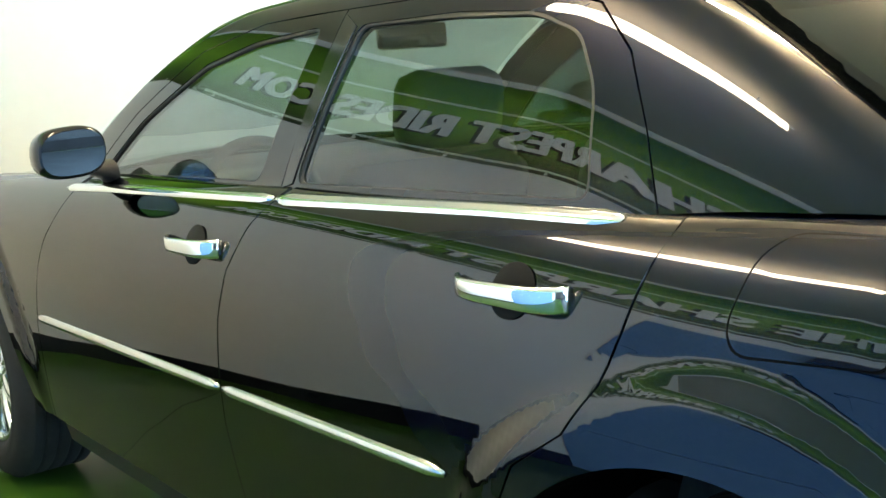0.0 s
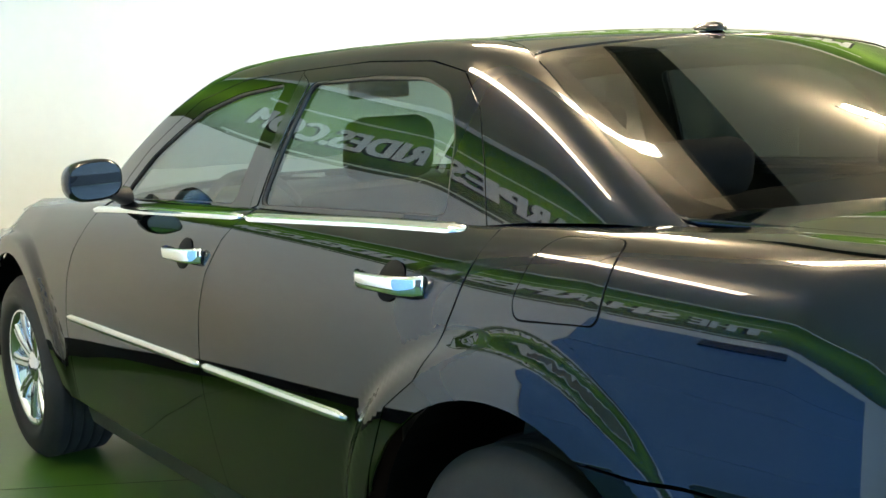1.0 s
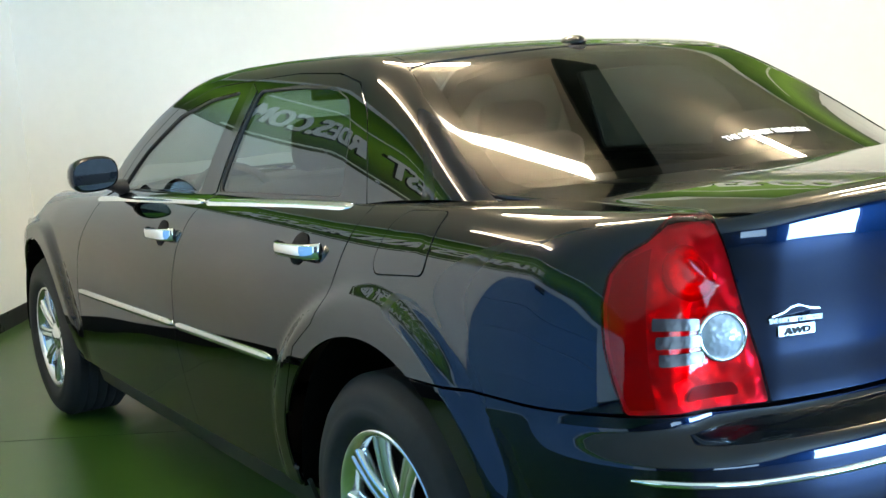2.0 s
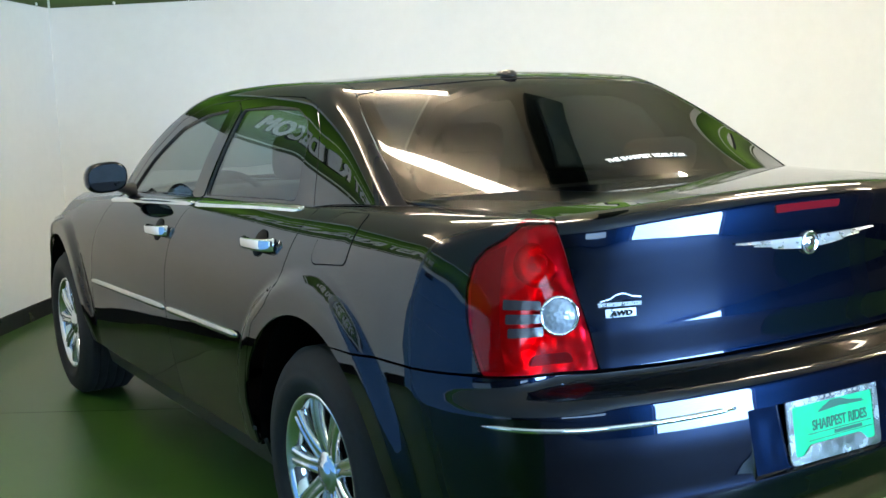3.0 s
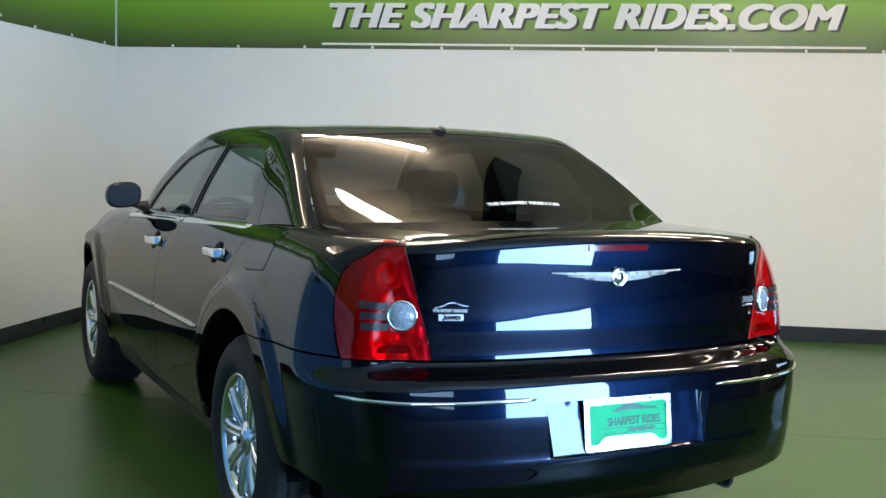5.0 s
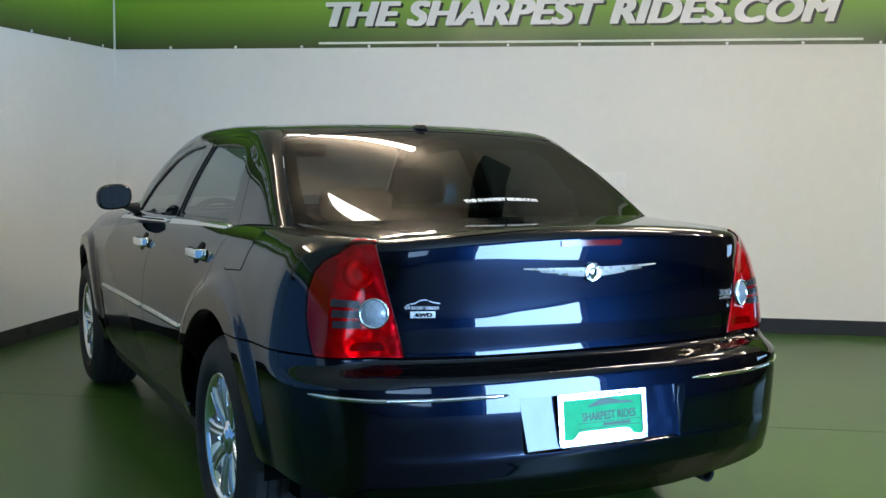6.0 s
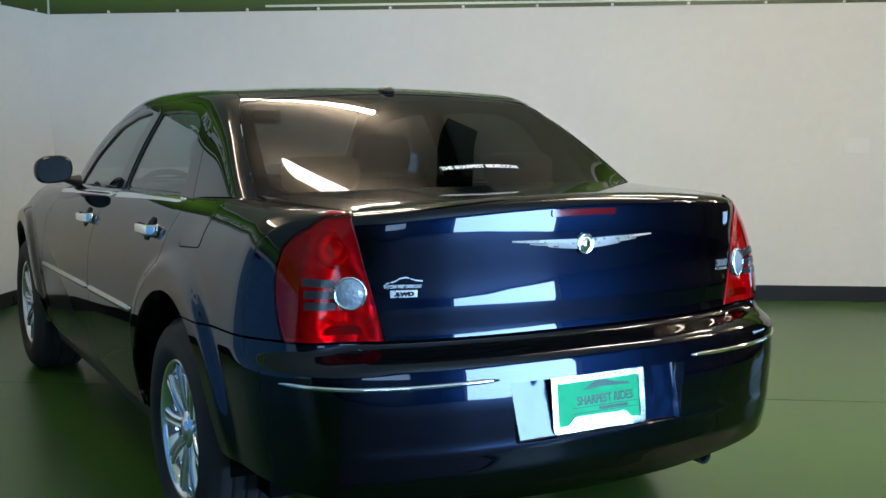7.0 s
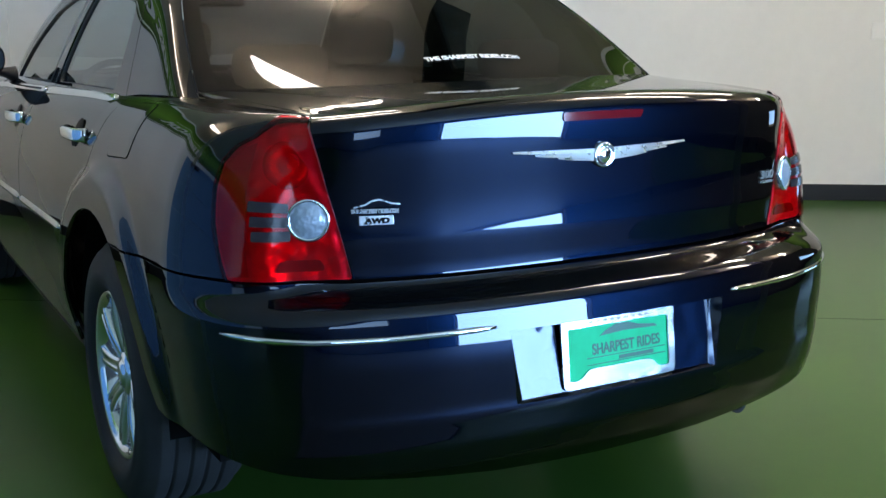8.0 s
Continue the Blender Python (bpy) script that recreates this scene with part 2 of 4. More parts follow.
def panel(name, f, poly, mat, parent, step=(0.05, 0.05), thick=0.012, offset=0.0, flip=False, holes=(), label="", edge=0.0):
    """A sheet-metal, glass or trim panel: the region poly of the surface f(a, b), with exact normals and a turned-in edge."""
    from mathutils.geometry import delaunay_2d_cdt
    loops = [refine(poly, step)] + [refine(h, step) for h in holes]
    lo, hi = np.min(loops[0], 0), np.max(loops[0], 0)
    ga, gb = (np.arange(lo[i] + step[i] * 0.5, hi[i], step[i]) for i in (0, 1))
    grid = np.stack(np.meshgrid(ga, gb), -1).reshape(-1, 2)
    keep = inside(grid, loops[0])
    for h in loops[1:]:
        keep &= ~inside(grid, h)
    grid = grid[keep]
    ring_all = np.concatenate([np.array(l) for l in loops])
    if len(grid):
        near = np.min(np.max(np.abs(grid[:, None] - ring_all[None]) / np.array(step), 2), 1)
        grid = grid[near > 0.4]
    pts = np.concatenate([ring_all, grid]) if len(grid) else ring_all
    scale = np.array(step)
    edges, at = [], 0
    for l in loops:
        edges += [(at + i, at + (i + 1) % len(l)) for i in range(len(l))]
        at += len(l)
    verts2, _, faces2, *_ = delaunay_2d_cdt([Vector(p) for p in pts / scale], edges, [], 0, 1e-5)
    v2 = np.array([(v.x, v.y) for v in verts2]) * scale
    faces = [tuple(q) for q in faces2]
    mids = np.array([v2[list(q)].mean(0) for q in faces])
    ok = inside(mids, loops[0])
    for h in loops[1:]:
        ok &= ~inside(mids, h)
    faces = [q for q, k in zip(faces, ok) if k]
    a, b = v2.T
    e = 0.002
    P = f(a, b)
    da, db = f(a + e, b) - f(a - e, b), f(a, b + e) - f(a, b - e)
    N = np.cross(da, db)
    N /= np.linalg.norm(N, axis=1)[:, None] + 1e-12
    if flip:
        N = -N
    P = P + N * offset
    # faces wound along the normals
    tri = []
    for q in faces:
        n = np.cross(P[q[1]] - P[q[0]], P[q[2]] - P[q[0]])
        tri.append(q if n @ N[q[0]] > 0 else q[::-1])
    used = {}
    for q in tri:
        for i in range(len(q)):
            k = (q[i], q[(i + 1) % len(q)])
            used[k] = used.get(k, 0) + 1
    border = [k for k in used if (k[1], k[0]) not in used]
    verts = [tuple(p) for p in P]
    normals = [tuple(n) for n in N]
    if thick:
        top, low = {}, {}
        rim_n = {}
        for i, j in border:
            d = P[j] - P[i]
            out = np.cross(d, N[i])
            out /= np.linalg.norm(out) + 1e-12
            for k in (i, j):
                rim_n[k] = rim_n.get(k, 0) + out
        for k, o in rim_n.items():
            o = o / (np.linalg.norm(o) + 1e-12)
            top[k] = len(verts)
            verts.append(tuple(P[k]))
            normals.append(tuple(o * 0.8 + N[k] * 0.6))
            low[k] = len(verts)
            verts.append(tuple(P[k] - N[k] * thick))
            normals.append(tuple(o))
        for i, j in border:
            tri.append((top[i], low[i], low[j], top[j]))
    me = bpy.data.meshes.new(name)
    me.from_pydata(verts, [], tri)
    me.polygons.foreach_set("use_smooth", [True] * len(me.polygons))
    me.update()
    n = np.array(normals)
    n /= np.linalg.norm(n, axis=1)[:, None] + 1e-12
    me.normals_split_custom_set_from_vertices([tuple(q) for q in n])
    me.materials.append(mat)
    ob = new(name, me)
    if parent is not None:
        ob.parent = parent
    if label:
        ob["label"] = label
    return ob


# ---------- the room ----------
def room_box(name, lo, hi, mat, parent=None, bevel=0.0, kind="structure", label=""):
    """A box in the room's own a, b, z."""
    ob = boxed(name, lo, hi, mat, parent, bevel=bevel, label=label)
    ob.data.transform(ROOM)
    ob.data.flip_normals()
    if parent is None and kind:
        ob["kind"] = kind
    return ob


T = 0.15
ground = bmesh.new()
box(ground, (-400, -400, -0.5), (400, 400, -0.02), None)
tagged(part("ground", ground, CONCRETE), "pale concrete ground outside the open bay door", "ground", kind="structure")
floor = room_box("floor", (-T, -T, -0.019), (ROOM_A + T, ROOM_B + T, 0.0), FLOOR)
tagged(floor, "glossy green epoxy-painted concrete showroom floor", "floor")
wall_north = room_box("wall_north", (-T, -T, 0), (ROOM_A + T, 0, HIGH), WHITEWALL)
wall_west = room_box("wall_west", (-T, 0, 0), (0, ROOM_B, HIGH), WHITEWALL)
bm = bmesh.new()
box(bm, (-T, ROOM_B, 0), (SOUTH_A0, ROOM_B + T, HIGH))
box(bm, (SOUTH_A1, ROOM_B, 0), (ROOM_A + T, ROOM_B + T, HIGH))
box(bm, (SOUTH_A0, ROOM_B, WIN_Z1), (SOUTH_A1, ROOM_B + T, HIGH))
box(bm, (SOUTH_A0, ROOM_B, 0), (SOUTH_A1, ROOM_B + T, WIN_Z0))
wall_south = part("wall_south", bm, DARKWALL)
wall_south.data.transform(ROOM)
wall_south.data.flip_normals()
bm = bmesh.new()
box(bm, (ROOM_A, 0, 0), (ROOM_A + T, EAST_B0, HIGH))
box(bm, (ROOM_A, EAST_B0, 0), (ROOM_A + T, EAST_B1, EAST_Z0))
box(bm, (ROOM_A, EAST_B0, EAST_Z1), (ROOM_A + T, EAST_B1, HIGH))
box(bm, (ROOM_A, EAST_B1, 0), (ROOM_A + T, DOOR_B0, HIGH))
box(bm, (ROOM_A, DOOR_B1, 0), (ROOM_A + T, ROOM_B, HIGH))
box(bm, (ROOM_A, DOOR_B0, DOOR_H), (ROOM_A + T, DOOR_B1, HIGH))
wall_east = part("wall_east", bm, DARKWALL)
wall_east.data.transform(ROOM)
wall_east.data.flip_normals()
for w in (wall_north, wall_west):
    tagged(w, "smooth white-painted showroom wall", "wall", kind="structure")
for w in (wall_south, wall_east):
    tagged(w, "unseen charcoal-toned wall at the back of the room", "wall", kind="structure")
tagged(room_box("ceiling", (-T, -T, HIGH), (ROOM_A + T, ROOM_B + T, HIGH + 0.12), CEIL), "beige suspended showroom ceiling", "ceiling", kind="structure")
SK = 0.115
for nm, lo, hi in (("baseboard", (0.0, 0.0, 0), (ROOM_A, 0.012, SK)), ("baseboard", (0, 0.0125, 0), (0.012, 4.745, SK)), ("baseboard", (0, 9.505, 0), (0.012, ROOM_B - 0.0125, SK)),
                   ("baseboard", (0.0125, ROOM_B - 0.012, 0), (ROOM_A, ROOM_B, SK)), ("baseboard", (ROOM_A - 0.012, 0.0125, 0), (ROOM_A, DOOR_B0, SK))):
    tagged(room_box(nm, lo, hi, SKIRT, bevel=0.003), "black vinyl skirting at the foot of a wall", "baseboard", kind="structure")
# open bay: frame round the opening
bay = thing("bay_door_frame", "white metal frame round the open bay", "door frame", kind="structure")
room_box("jamb", (ROOM_A - 0.02, DOOR_B0 - 0.06, 0), (ROOM_A + T + 0.02, DOOR_B0, DOOR_H + 0.06), FRAMEWHITE, bay, 0.004)
room_box("jamb", (ROOM_A - 0.02, DOOR_B1, 0), (ROOM_A + T + 0.02, DOOR_B1 + 0.06, DOOR_H + 0.06), FRAMEWHITE, bay, 0.004)
room_box("lintel", (ROOM_A - 0.02, DOOR_B0, DOOR_H), (ROOM_A + T + 0.02, DOOR_B1, DOOR_H + 0.06), FRAMEWHITE, bay, 0.004)


def glint_window(name, lo, hi, along_a, z0, z1):
    """A metal-framed window, one wide pane, added unseen in the wall for glints."""
    win = thing(name, "white metal-framed window added out of view for glints on the car", "window", kind="structure")
    (a0, b0), (a1, b1) = lo, hi
    f = 0.05
    room_box("window_frame", (a0, b0, z0), (a1, b1, z0 + f), FRAMEWHITE, win)
    room_box("window_frame", (a0, b0, z1 - f), (a1, b1, z1), FRAMEWHITE, win)
    for t in (0.0, 1.0):
        if along_a:
            x = a0 + (a1 - a0 - f) * t
            room_box("window_frame", (x, b0, z0 + f), (x + f, b1, z1 - f), FRAMEWHITE, win)
        else:
            x = b0 + (b1 - b0 - f) * t
            room_box("window_frame", (a0, x, z0 + f), (a1, x + f, z1 - f), FRAMEWHITE, win)


glint_window("glint_window_south", (SOUTH_A0, ROOM_B + 0.01), (SOUTH_A1, ROOM_B + 0.06), True, WIN_Z0, WIN_Z1)
glint_window("glint_window_east", (ROOM_A + 0.01, EAST_B0), (ROOM_A + 0.06, EAST_B1), False, EAST_Z0, EAST_Z1)


# grey sheet added over the unseen floor to tone its reflection in the car
tone_sheet = room_box("reflection_sheet", (3.4, 6.3, 0.0004), (ROOM_A - 0.02, ROOM_B - 0.1, 0.008), MAT, bevel=0.003)
tagged(tone_sheet, "unseen grey sheet added before the open bay to tone reflections", "floor")

# blue panels added on the west wall; their colour holds its bluish daylight
cast_west = thing("west_blue_cast", "blue panels added on the white wall for its bluish daylight", "door", kind="structure")
BLUECAST = bumped(vary(material("blue_daylight_cast", (0.11, 0.235, 0.40), 0.6), (0.10, 0.22, 0.38), (0.12, 0.25, 0.42), 1.1, 16), 160, 0.1, 0.002)
for k in range(4):
    room_box("blue_cast_panel", (0.0005, 4.75, 0.012 + k * 0.522), (0.030, 9.5, 0.530 + k * 0.522), BLUECAST, cast_west, 0.004)

# ---------- banners ----------
def text_mesh(body, size, shear=0.0, bold=0.0, depth=0.0, width=None, spacing=1.0):
    cu = bpy.data.curves.new("lettering", "FONT")
    cu.body, cu.size, cu.shear, cu.offset, cu.extrude, cu.space_character = body, size, shear, bold, depth, spacing
    ob = bpy.data.objects.new("lettering", cu)
    me = bpy.data.meshes.new_from_object(ob)
    bpy.data.objects.remove(ob)
    co = np.empty(len(me.vertices) * 3)
    me.vertices.foreach_get("co", co)
    co = co.reshape(-1, 3)
    lo, hi = co.min(0), co.max(0)
    fx = 1.0 if width is None else width / (hi[0] - lo[0])
    fy = size / (hi[1] - lo[1])
    me.transform(Matrix.Diagonal((fx, fy, 1, 1)) @ Matrix.Translation((-lo[0], -lo[1], 0)))
    return me


def lettering(name, body, size, m, mat, parent=None, shear=0.0, bold=0.0, depth=0.0, width=None, label="", spacing=1.0, heavy=0.0):
    me = text_mesh(body, size, shear, bold, depth, width, spacing)
    if heavy:
        bm = bmesh.new()
        for k, (dx, dy) in enumerate(((-1, -0.35), (-1, 0.35), (-0.5, 0), (0, -0.35), (0, 0.35), (0.5, 0), (1, -0.35), (1, 0.35))):
            me2 = me.copy()
            me2.transform(Matrix.Translation((dx * heavy, dy * heavy, 0.0002 * k)))
            bm.from_mesh(me2)
            bpy.data.meshes.remove(me2)
        bm.to_mesh(me)
        bm.free()
    me.transform(m)
    me.name = name
    me.materials.clear()
    me.materials.append(mat)
    ob = new(name, me)
    if parent is not None:
        ob.parent = parent
    if label:
        ob["label"] = label
    return ob


BAN0, BAN1 = 2.228, 2.96


def on_wall(origin, along):
    """Frame on a wall: x along the wall, y up, z out of the wall."""
    x = along.normalized()
    y = Vector((0, 0, 1))
    z = x.cross(y)
    m = Matrix((x, y, z)).transposed().to_4x4()
    m.translation = origin
    return m


def banner(m, length, text_at, text_len, line_at, line_len, label):
    ob = thing("wall_banner", label, "banner", "printed banners")
    bm = bmesh.new()
    box(bm, (0, BAN0, 0.0), (length, BAN1, 0.006))
    bm.transform(m)
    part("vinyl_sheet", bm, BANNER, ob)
    lettering("letter_shadow", "THE SHARPEST RIDES.COM", 0.188, m @ Matrix.Translation((text_at + 0.022, 2.402 - 0.016, 0.0085)), SHADOWPRINT, ob, 0.25, 0.0, 0.0004, text_len, "black drop shadow", 1.04, 0.017)
    lettering("letters", "THE SHARPEST RIDES.COM", 0.188, m @ Matrix.Translation((text_at, 2.402, 0.0120)), LETTER, ob, 0.25, 0.0, 0.0004, text_len, "white slanted capital letters", 1.04, 0.017)
    for z in (2.266, 2.70):
        bm = bmesh.new()
        box(bm, (line_at, z - 0.009, 0.0065), (line_at + line_len, z + 0.009, 0.0085))
        bm.transform(m)
        part("print_line", bm, PRINTLINE, ob)
    n = int((length - 0.5) / 0.565) + 1
    for i in range(n):
        bm = bmesh.new()
        lathe(bm, ((0.0001, 0.006), (0.009, 0.0055), (0.012, 0.0), (0.012, -0.004)), 12, m @ Matrix.Translation((0.496 + i * 0.565, BAN0 + 0.012, 0.011)))
        part("stud", bm, WHITEPLASTIC, ob, smooth=True)
    return ob


banner(on_wall(room(0.012, 0.0005), ALO), ROOM_A - 0.02, 1.845, 3.99, 1.77, 4.25, "printed green vinyl banner with white slanted lettering on the wall")
WEST_AT = 1.92
banner(on_wall(room(0.0005, ROOM_B - 0.01), NRM), ROOM_B - 0.03, ROOM_B - WEST_AT - 3.75, 3.75, ROOM_B - WEST_AT - 3.85, 3.95, "printed green vinyl banner with white slanted lettering beside the corner")
tagged(room_box("trim", (0.0, 0.0065, BAN0), (0.018, 0.0125, BAN1), PRINTLINE), "pale strip where two banners meet in the corner", "trim", kind="structure")

# thermostat-sized plate on the sign wall
def wall_switch(a):
    ob = thing("wall_switch", "white plastic switch plate on the white wall", "switch", "wall switches")
    room_box("cover", (a, 0.0005, 1.115), (a + 0.19, 0.010, 1.235), WHITEPLASTIC, ob, 0.004)
    for k in range(3):
        room_box("rocker", (a + 0.025 + k * 0.052, 0.0102, 1.14), (a + 0.059 + k * 0.052, 0.015, 1.21), WHITEPLASTIC, ob, 0.002)


wall_switch(6.19)
wall_switch(4.09)


def ceiling_light(a, b, length, along_a, glow_mat=TUBE):
    ob = thing("ceiling_light", "long fluorescent strip light on the ceiling", "ceiling light", "ceiling lights")
    da, db = (length / 2, 0.014) if along_a else (0.014, length / 2)
    room_box("housing", (a - da, b - db, HIGH - 0.12), (a + da, b + db, HIGH - 0.085), WHITEPLASTIC, ob, 0.006)
    for k in (-0.35, 0.35):
        oa, od = (a + k * length, b) if along_a else (a, b + k * length)
        room_box("hanger", (oa - 0.006, od - 0.006, HIGH - 0.086), (oa + 0.006, od + 0.006, HIGH - 0.0005), WHITEPLASTIC, ob)
    da, db = (length / 2 - 0.03, 0.055) if along_a else (0.055, length / 2 - 0.03)
    room_box("tube", (a - da, b - db, HIGH - 0.185), (a + da, b + db, HIGH - 0.121), glow_mat, ob, 0.02)
    return ob


ceiling_light(2.88, 3.02, 0.94, True)
ceiling_light(3.27, 4.47, 0.84, True)
for b in (3.02, 4.47):
    for a in (5.45, 7.85):
        ceiling_light(a, b, 1.25, True)
ceiling_light(1.25, 4.42, 1.45, False, TUBE_DIM)
duct = room_box("ceiling_beam", (3.80, 2.3, HIGH - 0.06), (4.08, 5.2, HIGH - 0.0005), SHADOWPRINT, bevel=0.01, kind="")
tagged(duct, "black-painted beam boxed in along the ceiling", "ceiling beam")
speaker = room_box("wall_speaker", (0.0305, 5.4, 1.95), (0.13, 6.05, 2.06), BLACK, bevel=0.01, kind="")
tagged(speaker, "long black loudspeaker mounted on the white wall", "loudspeaker")

# ---------- the car's surfaces (y ahead, rear bumper at y = 0, half-widths in x) ----------
OUT = np.array([(0, 0.0), (0.15, 0.001), (0.30, 0.010), (0.46, 0.030), (0.60, 0.062), (0.71, 0.104), (0.800, 0.160), (0.866, 0.240), (0.908, 0.340), (0.927, 0.46), (0.937, 0.64), (0.941, 0.85), (0.944, 1.2), (0.946, 1.7),
                (0.946, 2.3), (0.946, 2.9), (0.944, 3.4), (0.936, 3.9), (0.920, 4.3), (0.865, 4.6), (0.75, 4.80), (0.58, 4.93), (0.33, 4.99), (0, 5.0)])
_len = np.concatenate([[0], np.cumsum(np.hypot(*np.diff(OUT, axis=0).T))])
UMAX = _len[-1]
UG = np.linspace(0, UMAX, 16000)


def _even(v, odd):
    pad = 1200
    lead = (-1 if odd else 1) * v[pad:0:-1]
    tail = (-1 if odd else 1) * v[-2:-pad - 2:-1]
    return gauss_smooth(np.concatenate([lead, v, tail]), 104)[pad:-pad]


XG, YG = _even(np.interp(UG, _len, OUT[:, 0]), True), _even(np.interp(UG, _len, OUT[:, 1]), False)
YG -= YG[0]
TX, TY = np.gradient(XG), np.gradient(YG)
TL = np.hypot(TX, TY)
NXG, NYG = TY / TL, -TX / TL
REAR_AXLE, FRONT_AXLE, HUB_Z = 1.065, 4.113, 0.366


def u_of_y(y):
    """Arc length along the outline at which the side reaches y."""
    return np.interp(y, YG, UG)


def u_of_x(x):
    n = 5600
    return np.interp(x, XG[:n], UG[:n])


# profiles by p: below 1.06 p is the height; above it the skin turns inwards
SIDE_D = curve_of([(0.10, 0.12), (0.20, 0.075), (0.30, 0.045), (0.36, 0.030), (0.50, 0.012), (0.62, 0.002), (0.72, 0.0), (0.82, 0.005), (0.92, 0.022), (1.0, 0.047), (1.04, 0.066), (1.08, 0.094), (1.11, 0.125), (1.14, 0.155), (1.20, 0.212), (1.35, 0.36)], 0.022)
SIDE_Z = curve_of([(0.10, 0.10), (1.04, 1.04), (1.07, 1.068), (1.10, 1.090), (1.13, 1.106), (1.16, 1.116), (1.20, 1.124), (1.35, 1.142)], 0.012)
REAR_D = curve_of([(0.20, 0.28), (0.27, 0.13), (0.31, 0.075), (0.36, 0.036), (0.42, 0.012), (0.47, 0.0060), (0.486, 0.0034), (0.493, 0.0040), (0.506, 0.0060), (0.55, 0.0040), (0.60, 0.0024), (0.62, 0.0030), (0.648, 0.0056), (0.672, 0.0090), (0.70, 0.0122), (0.715, 0.0148), (0.728, 0.020), (0.738, 0.035), (0.748, 0.070), (0.757, 0.103), (0.77, 0.112), (0.80, 0.1135), (0.860, 0.1110), (0.864, 0.1112), (0.880, 0.1119), (0.895, 0.1122), (0.915, 0.1123), (0.94, 0.1119), (0.97, 0.1105), (1.0, 0.1086), (1.06, 0.1047), (1.085, 0.1039), (1.107, 0.1039), (1.127, 0.1056), (1.140, 0.1096), (1.152, 0.1175), (1.17, 0.131), (1.20, 0.159), (1.30, 0.257), (1.35, 0.307)], 0.006)
REAR_Z = curve_of([(0.20, 0.20), (1.12, 1.12), (1.145, 1.142), (1.165, 1.152), (1.20, 1.158), (1.35, 1.166)], 0.010)


def smoothstep(v):
    v = np.clip(v, 0, 1)
    return v * v * (3 - 2 * v)


def smoother(v):
    v = np.clip(v, 0, 1)
    return v ** 3 * (v * (6 * v - 15) + 10)


def flare(y, z):
    """How far the wheel arches stand out."""
    out = 0
    for axle, r0 in ((REAR_AXLE, 0.445), (FRONT_AXLE, 0.445)):
        r = np.hypot(y - axle, z - HUB_Z)
        out = out + 0.024 * smoother((0.600 - r) / 0.080) * smoothstep((z - 0.25) / 0.3)
    return out


REARLEAN = curve_of([(0.0, -0.004), (0.4, 0.0), (0.7, 0.008), (0.95, 0.013), (1.15, 0.013), (1.3, 0.009), (1.6, 0.004), (1.87, 0.0), (2.2, -0.004), (3.2, -0.005), (5.1, -0.005)], 0.08)


def ring(u, p):
    """The lower body's skin at arc length u (minus: the left side) and profile place p."""
    au = np.abs(u)
    x, y = np.interp(au, UG, XG), np.interp(au, UG, YG)
    nx, ny = np.interp(au, UG, NXG), np.interp(au, UG, NYG)
    w = smoothstep((nx - 0.25) / 0.70)
    d = w * SIDE_D(p) + (1 - w) * REAR_D(p)
    z = w * SIDE_Z(p) + (1 - w) * REAR_Z(p)
    d = d - flare(y, z) * w
    # the corner above the bumper is drawn in round the tail lamp
    d = d + 0.045 * smoothstep((au - 0.60) / 0.26) * (1 - smoothstep((au - 0.90) / 0.30)) * smoothstep((p - 0.70) / 0.06) * (1 - 0.7 * smoothstep((p - 1.03) / 0.12))
    # the shoulder starts lower towards the rear
    d = d + w * REARLEAN(y) * smoothstep((z - 0.93) / 0.15)
    # shoulder rises gently to the rear, falls to the bonnet
    z = z + smoothstep((p - 0.85) / 0.22) * w * np.interp(y, [0.3, 0.9, 1.3, 2.2, 3.3, 4.2, 4.8], [0.012, 0.020, 0.006, -0.010, -0.045, -0.09, -0.20])
    z = z - smoothstep((p - 0.85) / 0.25) * (1 - w) * 0.032 * x * x / 0.49
    return np.stack([np.sign(u) * (x - nx * d), y - ny * d, z], -1)


def u_at(x, p):
    """Arc length at which the skin itself reaches the half-width x at profile place p (rear part)."""
    us = np.linspace(0, 1.5, 500)
    return float(np.interp(x, ring(us, np.full(500, float(p)))[:, 0], us))


def p_of(y, z):
    """Profile place at which the side reaches the height z (arrays or numbers)."""
    ps = np.linspace(0.15, 1.34, 600)
    zz = ring(np.full(600, -u_of_y(y)), ps)[:, 2]
    return float(np.interp(z, zz, ps))


def side_poly(points):
    """Points (y, z) on the flank as (u, p) on the left side."""
    return [(-float(u_of_y(y)), p_of(y, z)) for y, z in points]


BELT_Z = curve_of([(0.3, 1.135), (0.9, 1.130), (1.33, 1.108), (2.25, 1.085), (3.4, 1.030), (4.0, 1.0)], 0.1)
BELT_W = curve_of([(0.3, 0.60), (0.5, 0.68), (0.8, 0.760), (1.05, 0.788), (1.4, 0.800), (1.8, 0.808), (2.2, 0.810), (2.6, 0.807), (3.0, 0.797), (3.4, 0.777), (4.0, 0.70)], 0.12)
TOP = curve_of([(0.0, 0.86), (0.40, 1.080), (0.52, 1.139), (0.60, 1.177), (0.69, 1.218), (0.85, 1.288), (1.0, 1.350), (1.15, 1.407), (1.27, 1.449), (1.36, 1.476), (1.5, 1.497), (1.75, 1.507), (2.1, 1.511), (2.5, 1.507), (2.8, 1.493), (3.0, 1.466), (3.25, 1.392), (3.6, 1.235), (4.0, 1.035), (4.3, 0.90)], 0.05)


